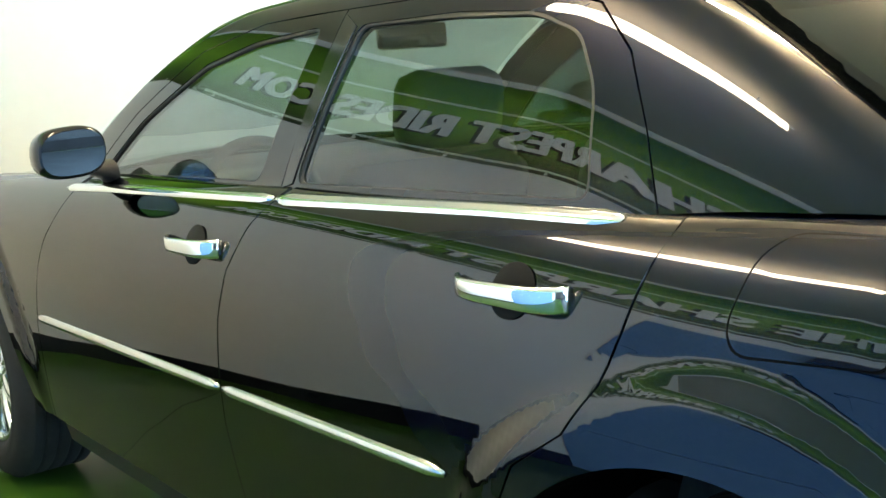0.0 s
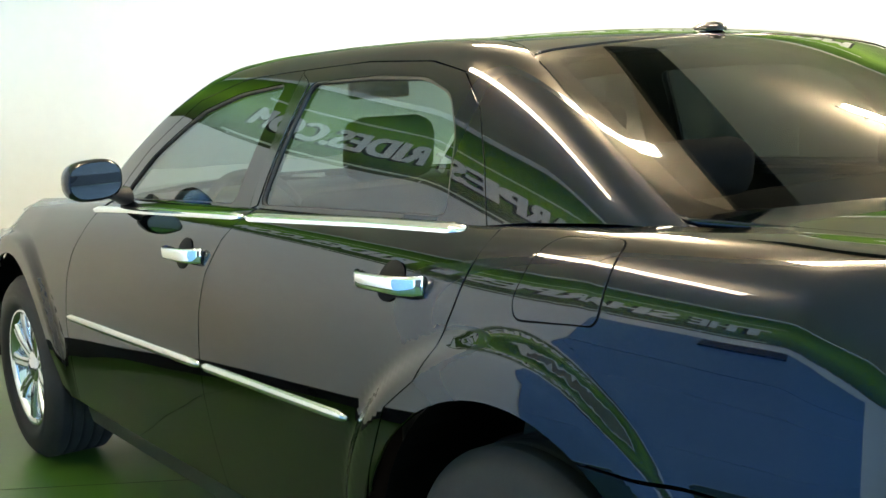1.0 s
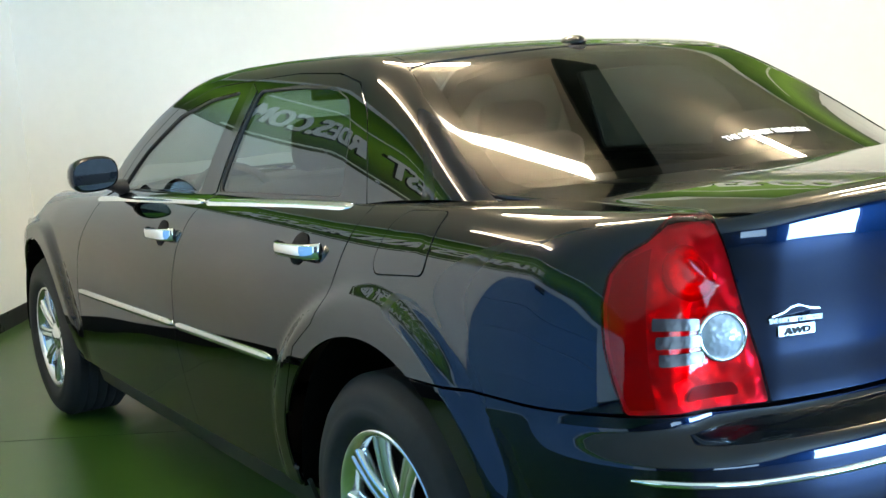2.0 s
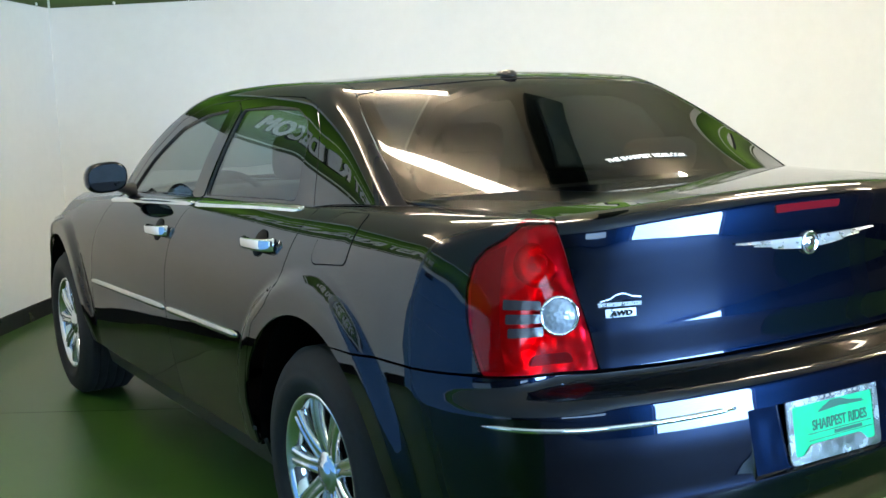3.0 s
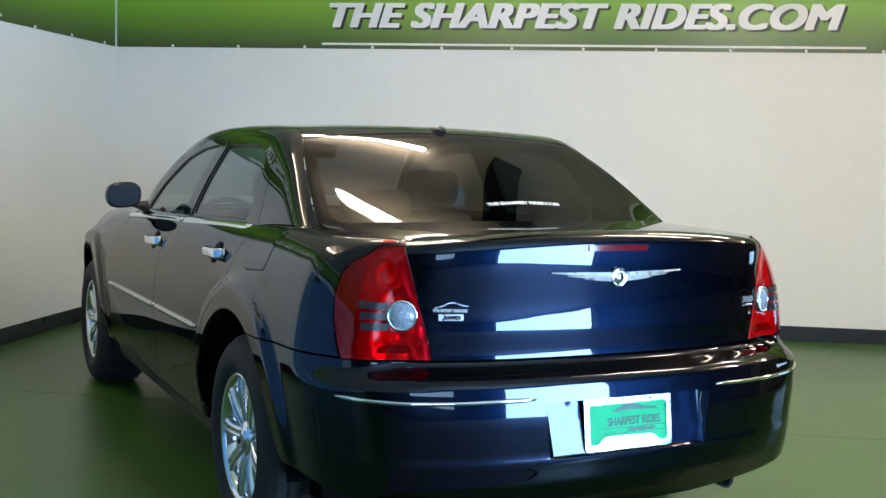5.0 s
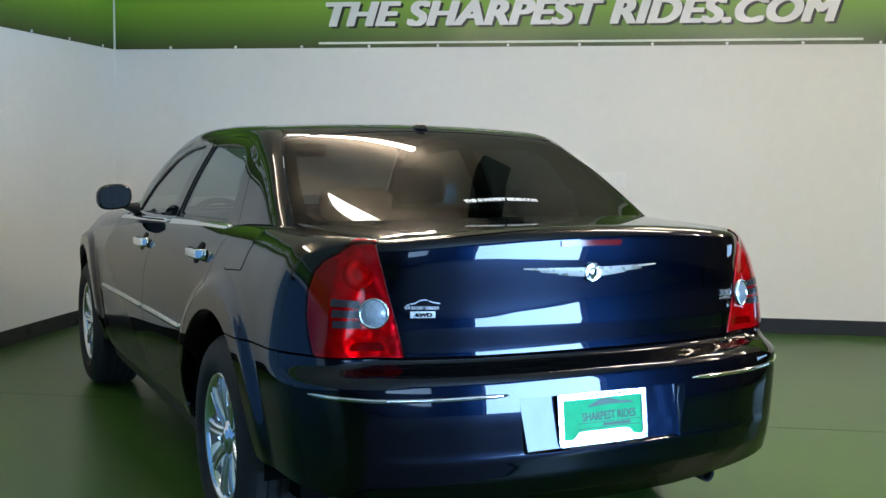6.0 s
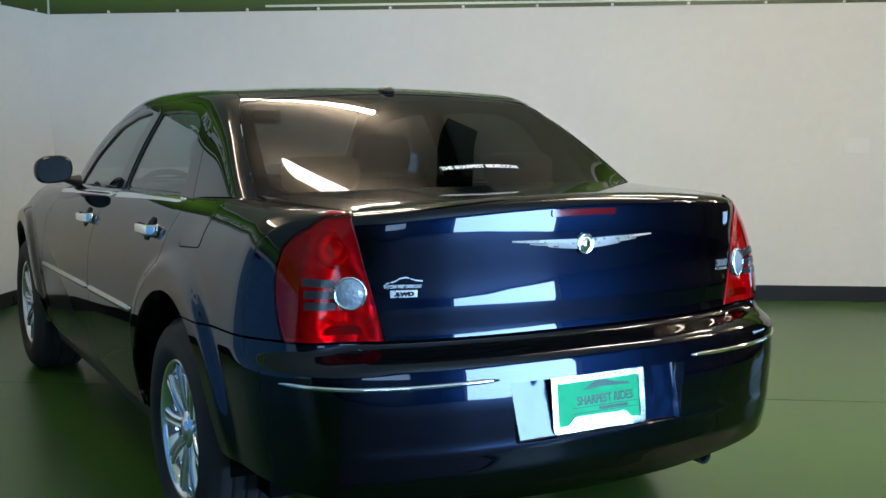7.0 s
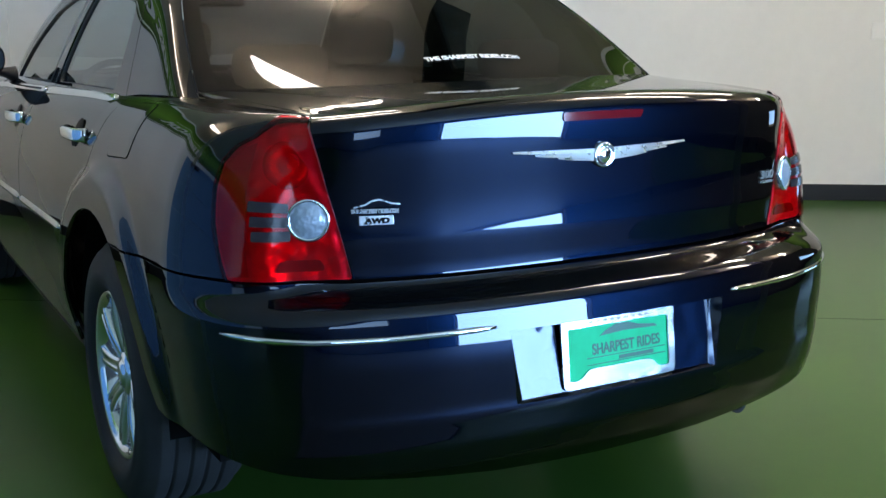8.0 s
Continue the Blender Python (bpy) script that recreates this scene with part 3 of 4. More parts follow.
LEAN = curve_of([(0.3, 0.46), (0.9, 0.46), (1.2, 0.395), (1.45, 0.322), (2.2, 0.362), (4.3, 0.362)], 0.06)


def house_z(x, y):
    """Height of the greenhouse over (x, y)."""
    x = np.abs(x)
    bow = -0.50 * x * x * smoothstep((1.7 - y) / 1.0) + 0.30 * x * x * smoothstep((y - 2.3) / 0.8)
    top = TOP(y + bow) - 0.06 * x * x
    r = (BELT_W(y) - x)
    lean, bend = LEAN(y), 1.3
    side = BELT_Z(y) + np.where(r > 0, bend * (np.sqrt(lean * lean + 2 * np.maximum(r, 0) / bend) - lean), r / lean)
    k = 0.0975
    return np.minimum(top, side) - np.maximum(k - np.abs(top - side), 0) ** 3 / (6 * k * k)


def house_top(x, y):
    return np.stack([x, y, house_z(x, y)], -1)


def house_side(y, q):
    """Greenhouse skin on the left side by y and q = height minus half-width."""
    lo, hi = np.zeros_like(y + q), np.full_like(y + q, 0.95)
    for _ in range(34):
        mid = (lo + hi) / 2
        high = house_z(mid, y) - mid > q
        lo, hi = np.where(high, mid, lo), np.where(high, hi, mid)
    x = (lo + hi) / 2
    return np.stack([-x, y, house_z(x, y)], -1)


def q_xy(x, y):
    return (y, float(house_z(np.array(float(x)), np.array(float(y)))) - x)


def q_yz(y, z):
    xs = np.linspace(0, 0.95, 500)
    zz = house_z(xs, np.full(500, float(y)))
    return (y, z - float(np.interp(-z, -zz, xs)))


def mirrored(f):
    def g(a, b):
        return f(a, b) * np.array((-1, 1, 1))
    return g


car = thing("sedan", "glossy dark navy four-door sedan with chrome trim and tinted windows", "car")


def both(name, f, poly, mat, parent=None, parents=None, **more):
    """The panel on the left side and its mirror image on the right."""
    left = panel(name, f, poly, mat, parents[0] if parents else parent or car, **more)
    more["flip"] = not more.get("flip", False)
    right = panel(name, mirrored(f), poly, mat, parents[1] if parents else parent or car, **more)
    return left, right


G = 0.0025
S = (0.05, 0.03)
FINE = (0.018, 0.014)


def arch(axle, r, a0, a1, n=22):
    """Points (y, z) along a wheel arch, degrees from straight ahead."""
    return [(axle + r * math.cos(radians(a0 + (a1 - a0) * i / n)), HUB_Z + r * math.sin(radians(a0 + (a1 - a0) * i / n))) for i in range(n + 1)]


R_ARCH = 0.463
# shut lines (y, z)
A_LINE = [(3.515, 0.345), (3.49, 0.52), (3.475, 0.64), (3.43, 0.80), (3.36, 0.93), (3.30, 1.02)]
B_LINE = [(2.285, 0.345), (2.31, 0.45), (2.335, 0.60), (2.337, 0.72), (2.333, 0.83), (2.315, 0.93), (2.265, 1.02), (2.225, 1.065)]
C_LOW = arch(REAR_AXLE, R_ARCH + 0.012, -2, 30, 6)
C_LINE = [(1.53, 0.345), (1.528, 0.40)] + C_LOW[1:] + [(1.40, 0.76), (1.30, 0.83), (1.255, 0.90), (1.235, 0.97), (1.22, 1.05), (1.21, 1.085)]


def shifted(line, dy):
    return [(y + dy, z) for y, z in line]


# lower doors
def ledge(ys, p=1.15):
    return [(-float(u_of_y(y)), p) for y in ys]


front_poly = side_poly(shifted(B_LINE, G)) + ledge((2.215, 2.5, 2.9, 3.25)) + side_poly(shifted(A_LINE, -G)[::-1])
rear_poly = side_poly(shifted(C_LINE, G)) + ledge((1.218, 1.5, 1.9, 2.185)) + side_poly(shifted(B_LINE, -G)[::-1])
front_doors = both("front_door", ring, front_poly, PAINT, step=S)
rear_doors = both("rear_door", ring, rear_poly, PAINT, step=FINE)
# sill
sill_poly = side_poly([(1.54, 0.25), (1.53, 0.345), (3.52, 0.345), (3.54, 0.25)])
both("sill", ring, sill_poly, BLACK, step=S, offset=-0.022, label="black sill below the doors")
# front wing
fender_poly = side_poly(shifted(A_LINE, G)) + ledge((3.30, 3.6, 3.9, 4.3, 4.55)) + side_poly([(4.60, 0.90), (4.62, 0.72), (4.60, 0.62)] + arch(FRONT_AXLE, R_ARCH, 18, 182))
both("front_fender", ring, fender_poly, PAINT, step=(0.03, 0.02))
# rear quarter with its shoulder
U_IN, U_OUT = u_at(0.674, 1.15), float(u_of_y(1.21))
EDGE_U = [U_IN, U_IN + 0.06, U_IN + 0.12, U_IN + 0.18, U_IN + 0.28]
EDGE_P = [1.178, 1.164, 1.140, 1.118, 1.10]
quarter = side_poly(arch(REAR_AXLE, R_ARCH, 25, 117)) + side_poly([(0.72, 0.782), (0.55, 0.784)])
quarter += [(-0.979, 0.787), (-1.004, 0.85), (-1.020, 0.90), (-1.032, 0.97), (-1.026, 1.02), (-1.000, 1.052), (-0.945, 1.080), (-0.911, 1.113), (-0.877, 1.159), (-U_IN, 1.176), (-U_IN, EDGE_P[0])] + [(-float(a), float(b)) for a, b in zip(EDGE_U[1:], EDGE_P[1:])] + [(-U_OUT, 1.10)]
quarter += side_poly(shifted([(1.215, 1.085)] + C_LINE[-2::-1][:6], -G))
quarter_panels = both("quarter_panel", ring, quarter, PAINT, step=FINE)

# rear bumper, round both corners
half = [(0, 0.772), (u_of_x(0.40), 0.771), (u_of_x(0.66), 0.772), (u_of_y(0.325), 0.780), (u_of_y(0.55), 0.778), (u_of_y(0.72), 0.776)]
half += [(float(u_of_y(y)), z) for y, z in arch(REAR_AXLE, R_ARCH, 118, 172)]
half += [(u_of_y(0.60), 0.415), (u_of_y(0.45), 0.405), (u_of_y(0.3), 0.390), (u_of_x(0.70), 0.358), (u_of_x(0.30), 0.320), (0, 0.310)]
half = [(float(a), float(b)) for a, b in half]
REC = [(-0.302, 0.664), (-0.285, 0.494), (0.285, 0.494), (0.302, 0.664)]
rec_hole = rounded([(math.copysign(u_at(abs(x), z), x), z) for x, z in REC], 0.008, 3)
bumper_poly = half + [(-a, b) for a, b in half[-2:0:-1]]
bumper = panel("rear_bumper", ring, bumper_poly, PAINT, car, step=(0.018, 0.012), holes=[rec_hole])

# boot lid: rear face and top in one skin
LID_P = 1.21


def lid(u, p):
    a = ring(u, np.minimum(p, LID_P))
    t = np.clip((p - LID_P) / 0.30, 0, None)
    bx = a[..., 0] * 1.12
    by = 0.56 + 0.62 * bx * bx
    bz = 1.166 - 0.045 * bx * bx
    s = t
    return np.stack([a[..., 0] + (bx - a[..., 0]) * s, a[..., 1] + (by - a[..., 1]) * s, a[..., 2] + (bz - a[..., 2]) * s], -1)


LID_U = u_at(0.668, 1.13)
lid_half = [(0, 0.780), (u_at(0.40, 0.78), 0.780), (u_at(0.597, 0.781), 0.781), (u_at(0.615, 0.86), 0.86), (u_at(0.637, 0.96), 0.96), (u_at(0.656, 1.06), 1.06), (LID_U, 1.13), (LID_U + 0.002, LID_P), (LID_U + 0.003, 1.50), (0, 1.50)]
lid_half = [(float(a), float(b)) for a, b in lid_half]
boot = panel("boot_lid", lid, lid_half + [(-a, b) for a, b in lid_half[-2:0:-1]], PAINT, car, step=(0.04, 0.012))


# shoulder between the flank, the boot lid and the rear pillar
_e = np.linspace(1.15, 1.50, 120)
EDGE = lid(np.full(120, -(LID_U + 0.006)), _e)


def shoulder(u, s):
    """Left rear shoulder: u along the flank, s from the flank (0) to the lid and pillar (1)."""
    a = np.abs(u)
    p = np.interp(a, EDGE_U, EDGE_P)
    o = ring(-a, p)
    t0 = o - ring(-a, p - 0.006)
    y = np.interp(a, [U_IN, U_IN + 0.05, float(u_of_y(0.66)), U_OUT], [EDGE[0, 1], EDGE[0, 1] + 0.03, 0.70, 1.21])
    k = smoothstep((y - 0.62) / 0.14)
    e = np.stack([np.interp(y, EDGE[:, 1], EDGE[:, i]) for i in range(3)], -1)
    h = np.stack([-BELT_W(y) + 0.012, y, BELT_Z(y) + 0.002], -1)
    q = e + (h - e) * k[..., None]
    q[..., 1] = y
    d = np.linalg.norm(q - o, axis=-1, keepdims=True)
    t0 = t0 / (np.linalg.norm(t0, axis=-1, keepdims=True) + 1e-9) * d
    t1 = np.array((0.99, 0.0, 0.13)) * d
    s = s[..., None]
    return (2 * s ** 3 - 3 * s * s + 1) * o + (s ** 3 - 2 * s * s + s) * t0 + (3 * s * s - 2 * s ** 3) * q + (s ** 3 - s * s) * t1


both("shoulder", shoulder, [(-U_IN - 0.002, 0.0), (-U_OUT, 0.0), (-U_OUT, 1.0), (-U_IN - 0.002, 1.0)], PAINT, parents=quarter_panels, step=(0.02, 0.10), thick=0.006)


def gutter(x, y):
    return np.stack([x, y, 1.090 - 0.05 * x * x + 0 * y], -1)


panel("boot_gutter", gutter, [(-0.72, 0.30), (0.72, 0.30), (0.74, 0.6), (0.74, 1.0), (-0.74, 1.0), (-0.74, 0.6)], DARK, car, step=(0.08, 0.08))

# greenhouse
DLO_R = rounded([(2.205, 1.100), (2.175, 1.30), (2.155, 1.408), (1.83, 1.414), (1.62, 1.403), (1.50, 1.365), (1.435, 1.28), (1.395, 1.118)], 0.03)
DLO_F = rounded([(3.30, 1.062), (3.10, 1.21), (2.82, 1.345), (2.58, 1.392), (2.30, 1.411), (2.335, 1.20), (2.355, 1.095)], 0.03)
FR_R = [(2.255, 1.082), (2.235, 1.25), (2.225, 1.440), (1.9, 1.446), (1.62, 1.434), (1.48, 1.405), (1.39, 1.33), (1.32, 1.22), (1.265, 1.108)]
FR_F = [(3.40, 1.036), (3.16, 1.225), (2.87, 1.375), (2.58, 1.428), (2.231, 1.440), (2.241, 1.25), (2.261, 1.078)]


def yzq(points):
    return [q_yz(y, z) for y, z in points]


SG = (0.04, 0.03)
both("window_frame", house_side, yzq(FR_R), PAINT, parents=rear_doors, step=SG, flip=True, holes=[yzq(DLO_R)], thick=0.025)
both("window_frame", house_side, yzq(FR_F), PAINT, parents=front_doors, step=SG, flip=True, holes=[yzq(DLO_F)], thick=0.025)


def grown(points, d):
    p = np.array(points)
    c = p.mean(0)
    return [tuple(c + (q - c) * (1 + d / max(np.linalg.norm(q - c), 1e-6))) for q in p]


both("window_seal", house_side, yzq(grown(DLO_R, 0.012)), BLACK, parents=rear_doors, step=SG, flip=True, holes=[yzq(grown(DLO_R, -0.008))], thick=0.010, offset=-0.003)
both("window_seal", house_side, yzq(grown(DLO_F, 0.012)), BLACK, parents=front_doors, step=SG, flip=True, holes=[yzq(grown(DLO_F, -0.008))], thick=0.010, offset=-0.003)
for dlo, doors in ((DLO_R, rear_doors), (DLO_F, front_doors)):
    for k, f, fl, off in ((0, house_side, True, -0.008), (1, mirrored(house_side), True, 0.008)):
        pane = panel("window_glass", f, yzq(grown(dlo, 0.006)), GLASS, doors[k], step=SG, flip=fl, thick=0, offset=off, label="dark tinted side glass")
        pane.visible_shadow = False
both("pillar_trim", house_side, yzq([(2.252, 1.09), (2.215, 1.10), (2.165, 1.405), (2.222, 1.43)]), GLOSSBLACK, parents=rear_doors, step=SG, flip=True, thick=0.004, offset=0.0025)
GR = 0.006
GL_TOP = [(0.0, 1.335), (0.30, 1.335), (0.53, 1.346), (0.58, 1.343), (0.602, 1.318)]
GL_SIDE = [(0.640, 1.20), (0.668, 1.09), (0.695, 0.96), (0.715, 0.85)]
GL_BASE = [(0.69, 0.80), (0.60, 0.735), (0.45, 0.635), (0.25, 0.545), (0.0, 0.508)]
rail = [q_yz(1.262, 1.110)] + yzq([(1.317, 1.221), (1.387, 1.332), (1.477, 1.4075), (1.618, 1.437), (1.9, 1.449), (2.4, 1.4385), (2.58, 1.431), (2.872, 1.378), (3.163, 1.228), (3.404, 1.038)])
rail += [q_xy(0.735, 3.50), q_xy(0.665, 3.20), q_xy(0.60, 2.95), q_xy(0.575, 2.85), q_xy(0.565, 2.5), q_xy(0.5635, 1.5), q_xy(0.576, 1.40)] + [q_xy(x + GR, y) for x, y in GL_TOP[-1:] + GL_SIDE]
rail += [q_xy(0.724, 0.75)] + [(y, float(BELT_Z(y)) - float(BELT_W(y)) + 0.006) for y in (0.75, 0.9, 1.05, 1.15)]
both("roof_pillar", house_side, rail, PAINT, step=(0.018, 0.014), flip=True)
both("pillar_inner", house_side, yzq([(1.12, 1.10), (1.25, 1.33), (1.42, 1.455), (2.4, 1.470), (2.9, 1.40), (3.2, 1.25), (3.45, 1.04)]), BLACK, step=SG, holes=[yzq(grown(DLO_R, 0.004)), yzq(grown(DLO_F, 0.004))], thick=0, offset=-0.024, flip=True)
roof_half = [(0, 1.345), (0.30, 1.345), (0.53, 1.356), (0.585, 1.352), (0.598, 1.336), (0.572, 1.40), (0.560, 1.5), (0.560, 2.5), (0.570, 2.85), (0.45, 2.90), (0.2, 2.935), (0, 2.94)]
roof = panel("roof", house_top, roof_half + [(-x, y) for x, y in roof_half[-2:0:-1]], PAINT, car, step=(0.03, 0.03))
rg = GL_TOP + GL_SIDE + GL_BASE
seal = [(x * 1.005, y + (0.010 if y > 1.25 else -0.006)) for x, y in rg]
full = lambda h: h + [(-x, y) for x, y in h[-2:0:-1]]
rg_in = [(x * 0.935, 0.92 + (y - 0.92) * 0.955) for x, y in rg]
panel("rear_window_seal", house_top, full(seal), GLOSSBLACK, car, step=(0.05, 0.05), holes=[full(rg_in)], thick=0.008, offset=-0.004)
rear_window = panel("rear_window", house_top, full(rg), REARGLASS, car, step=(0.025, 0.025), thick=0, offset=-0.002, label="dark tinted rear window with a white sticker")
ws = [(0, 2.945), (0.2, 2.94), (0.45, 2.905), (0.565, 2.862), (0.595, 2.96), (0.66, 3.21), (0.728, 3.50), (0.60, 3.66), (0.30, 3.80), (0, 3.85)]
shield = panel("windshield", house_top, full(ws), SHIELD, car, step=(0.06, 0.06), thick=0, offset=0.002, flip=True)
for ob in (rear_window, shield):
    ob.visible_shadow = False


# bonnet and scuttle
def bonnet(x, y):
    base = np.interp(y, [3.3, 3.7, 4.2, 4.6, 4.85, 5.0], [1.05, 1.045, 1.01, 0.95, 0.88, 0.80])
    return np.stack([x, y, base + 0.03 * (1 - (x / 0.8) ** 2) + 0 * y], -1)


bn = [(0, 3.66), (0.4, 3.62), (0.74, 3.45), (0.79, 3.42), (0.79, 3.9), (0.78, 4.3), (0.74, 4.6), (0.60, 4.80), (0, 4.88)]
panel("bonnet", bonnet, full(bn), PAINT, car, step=(0.08, 0.06))


def nose(u, p):
    au = np.abs(u)
    x, y = np.interp(au, UG, XG), np.interp(au, UG, YG)
    return np.stack([np.sign(u) * x * (0.955 - 0.30 * np.maximum(0.55 - p, 0)), y - 0.02 - 0.25 * (p - 0.55) ** 2, p], -1)


panel("front_bumper", nose, [(-UMAX + 0.001, 0.30), (-float(u_of_y(4.60)), 0.44), (-float(u_of_y(4.60)), 0.86), (-UMAX + 0.001, 0.86)], PAINT, car, step=(0.05, 0.06))
panel("front_bumper", nose, [(UMAX - 0.001, 0.30), (float(u_of_y(4.60)), 0.44), (float(u_of_y(4.60)), 0.86), (UMAX - 0.001, 0.86)], PAINT, car, step=(0.05, 0.06))


# dark inner shell and floor pan, so that joints look into the dark
def inner(u, p):
    q = ring(u, p)
    return (q - np.array((0, 2.5, 0))) * np.array((0.962, 0.962, 1.0)) + np.array((0, 2.5, 0))


shell = side_poly([(1.60, 0.33), (1.58, 0.55), (1.45, 0.72), (1.30, 0.84), (1.2, 1.06), (2.0, 1.05), (2.9, 1.02), (3.5, 0.99), (3.52, 0.8), (3.57, 0.33)])
both("inner_shell", inner, shell, DARK, step=(0.08, 0.06), thick=0)
shell = [(u_of_x(0.0), 0.36), (u_of_x(0.0), 1.12), (u_of_x(0.6), 1.10), (u_of_y(0.3), 1.06), (u_of_y(0.8), 1.07), (u_of_y(1.2), 1.06), (u_of_y(1.28), 0.86), (u_of_y(0.95), 0.84), (u_of_y(0.66), 0.70), (u_of_y(0.55), 0.47), (u_of_y(0.55), 0.44), (u_of_y(0.3), 0.43), (u_of_x(0.7), 0.40)]
both("inner_shell", inner, [(-float(a), float(b)) for a, b in shell], DARK, step=(0.06, 0.05), thick=0)
boxed("floor_pan", (-0.78, 0.60, 0.25), (0.78, 4.70, 0.33), DARK, car)
boxed("engine_block", (-0.62, 3.75, 0.30), (0.62, 4.70, 0.92), DARK, car)
boxed("boot_floor", (-0.60, 0.28, 0.40), (0.60, 1.25, 1.06), DARK, car)


# ---------- lamps, trim, badges ----------
LP = [(-u_at(0.602, 0.783), 0.783), (-u_at(0.620, 0.86), 0.86), (-u_at(0.642, 0.96), 0.96), (-u_at(0.661, 1.06), 1.06), (-u_at(0.673, 1.13), 1.13), (-u_at(0.673, 1.13) - 0.001, 1.173), (-0.877, 1.156), (-0.911, 1.110), (-0.941, 1.077), (-0.996, 1.049), (-1.022, 1.02), (-1.028, 0.97), (-1.016, 0.90), (-1.000, 0.85), (-0.975, 0.787)]
LP = rounded(grown(LP, 0.0055), 0.008, 2)
lamps = both("tail_light", ring, LP, REDLENS, step=(0.03, 0.02), thick=0.0, offset=0.004, label="red tail lamp lens with a round clear reversing lamp")
both("lamp_housing", ring, LP, LAMPBACK, parents=lamps, step=(0.02, 0.02), thick=0.0, offset=-0.010, label="faceted reflector behind the red lens")

band = [(-0.915, 0.792), (-0.930, 0.87), (-0.938, 0.96), (-0.936, 1.03), (-0.932, 1.066), (-0.990, 1.045), (-1.016, 1.018), (-1.022, 0.97), (-1.010, 0.90), (-0.995, 0.85), (-0.970, 0.792)]
both("side_marker", ring, band, SIDEBAND, parents=lamps, step=(0.02, 0.02), thick=0.0, offset=-0.005, label="plain pink band wrapping the corner")


def ring_frame(u, p):
    """Frame on the body skin: x along it, y up it, z out of it."""
    a = lambda du, dp: ring(np.array([u + du]), np.array([p + dp]))[0]
    o, ex, ey = a(0, 0), a(0.004, 0) - a(-0.004, 0), a(0, 0.004) - a(0, -0.004)
    ex, ey = Vector(ex).normalized(), Vector(ey).normalized()
    z = ex.cross(ey).normalized()
    if z.dot(Vector((o[0], o[1] - 2.5, 0))) < 0:
        z = -z
    y = z.cross(ex).normalized()
    m = Matrix((ex, y, z)).transposed().to_4x4()
    m.translation = Vector(o)
    return m


for sgn, lamp in ((-1, lamps[0]), (1, lamps[1])):
    m = ring_frame(sgn * u_at(0.680, 0.914), 0.914)
    bm = bmesh.new()
    lathe(bm, ((0.046, 0.002), (0.046, 0.010), (0.041, 0.013), (0.038, 0.008)), 36, m)
    part("reverse_lamp_bezel", bm, CHROME, lamp, smooth=True)
    bm = bmesh.new()
    lathe(bm, ((0.040, 0.006), (0.034, 0.012), (0.022, 0.017), (0.010, 0.019), (0.0002, 0.0195)), 36, m)
    part("reverse_lamp", bm, REVERSE, lamp, "round clear reversing lamp lens", True)
    for z0 in (0.868, 0.898, 0.928):
        pl = [(sgn * u_at(0.720, z0), z0), (sgn * u_at(0.794, z0), z0), (sgn * u_at(0.794, z0), z0 + 0.021), (sgn * u_at(0.720, z0), z0 + 0.021)]
        panel("lamp_bar", ring, rounded(pl, 0.004, 2), LAMPBAR, lamp, step=(0.02, 0.01), thick=0.006, offset=0.008)
    bm = bmesh.new()
    m2 = ring_frame(sgn * u_at(0.712, 1.035), 1.035)
    lathe(bm, ((0.052, -0.010), (0.046, -0.004), (0.030, -0.004), (0.024, -0.008), (0.014, -0.001), (0.0002, 0.0)), 32, m2)
    part("turn_lamp", bm, REDBOWL, lamp, smooth=True)
    pl = [(sgn * u_at(0.65, 0.8), 0.800), (sgn * u_at(0.755, 0.8), 0.800), (sgn * u_at(0.74, 0.835), 0.824), (sgn * u_at(0.66, 0.835), 0.824)]
    panel("lower_lamp", ring, rounded(pl, 0.012, 3), REDPLASTIC, lamp, step=(0.02, 0.02), thick=0.004, offset=-0.005)


def strip(name, f, line, width, mat, parent, lift=0.006, flip=False, label=""):
    """A raised strip along a line of (a, b) on f, rounded across."""
    pts = []
    for a, b in zip(line, line[1:]):
        n = max(1, int(max(abs(b[0] - a[0]), abs(b[1] - a[1])) / 0.02))
        pts += [(a[0] + (b[0] - a[0]) * i / n, a[1] + (b[1] - a[1]) * i / n) for i in range(n)]
    pts.append(line[-1])
    a, b = np.array(pts, float).T
    bm = bmesh.new()
    rows = []
    e = 0.003
    da, db = f(a + e, b) - f(a - e, b), f(a, b + e) - f(a, b - e)
    N = np.cross(da, db)
    N /= np.linalg.norm(N, axis=1)[:, None]
    if flip:
        N = -N
    taper = np.ones(len(a))
    n = min(3, len(a) // 2)
    taper[:n] = taper[-n:][::-1] = np.linspace(0.45, 1, n) if n else 1
    for k in np.linspace(-1, 1, 9):
        P = f(a, b + k * width / 2 * taper) + N * (lift * math.sqrt(max(0.0, 1 - k * k)) * taper)[:, None]
        rows.append([bm.verts.new(p) for p in P])
    for r, s in zip(rows, rows[1:]):
        for i in range(len(r) - 1):
            bm.faces.new((r[i], r[i + 1], s[i + 1], s[i]))
    bmesh.ops.contextual_create(bm, geom=[r[0] for r in rows])
    bmesh.ops.contextual_create(bm, geom=[r[-1] for r in rows])
    bmesh.ops.recalc_face_normals(bm, faces=bm.faces)
    return part(name, bm, mat, parent, label, True)


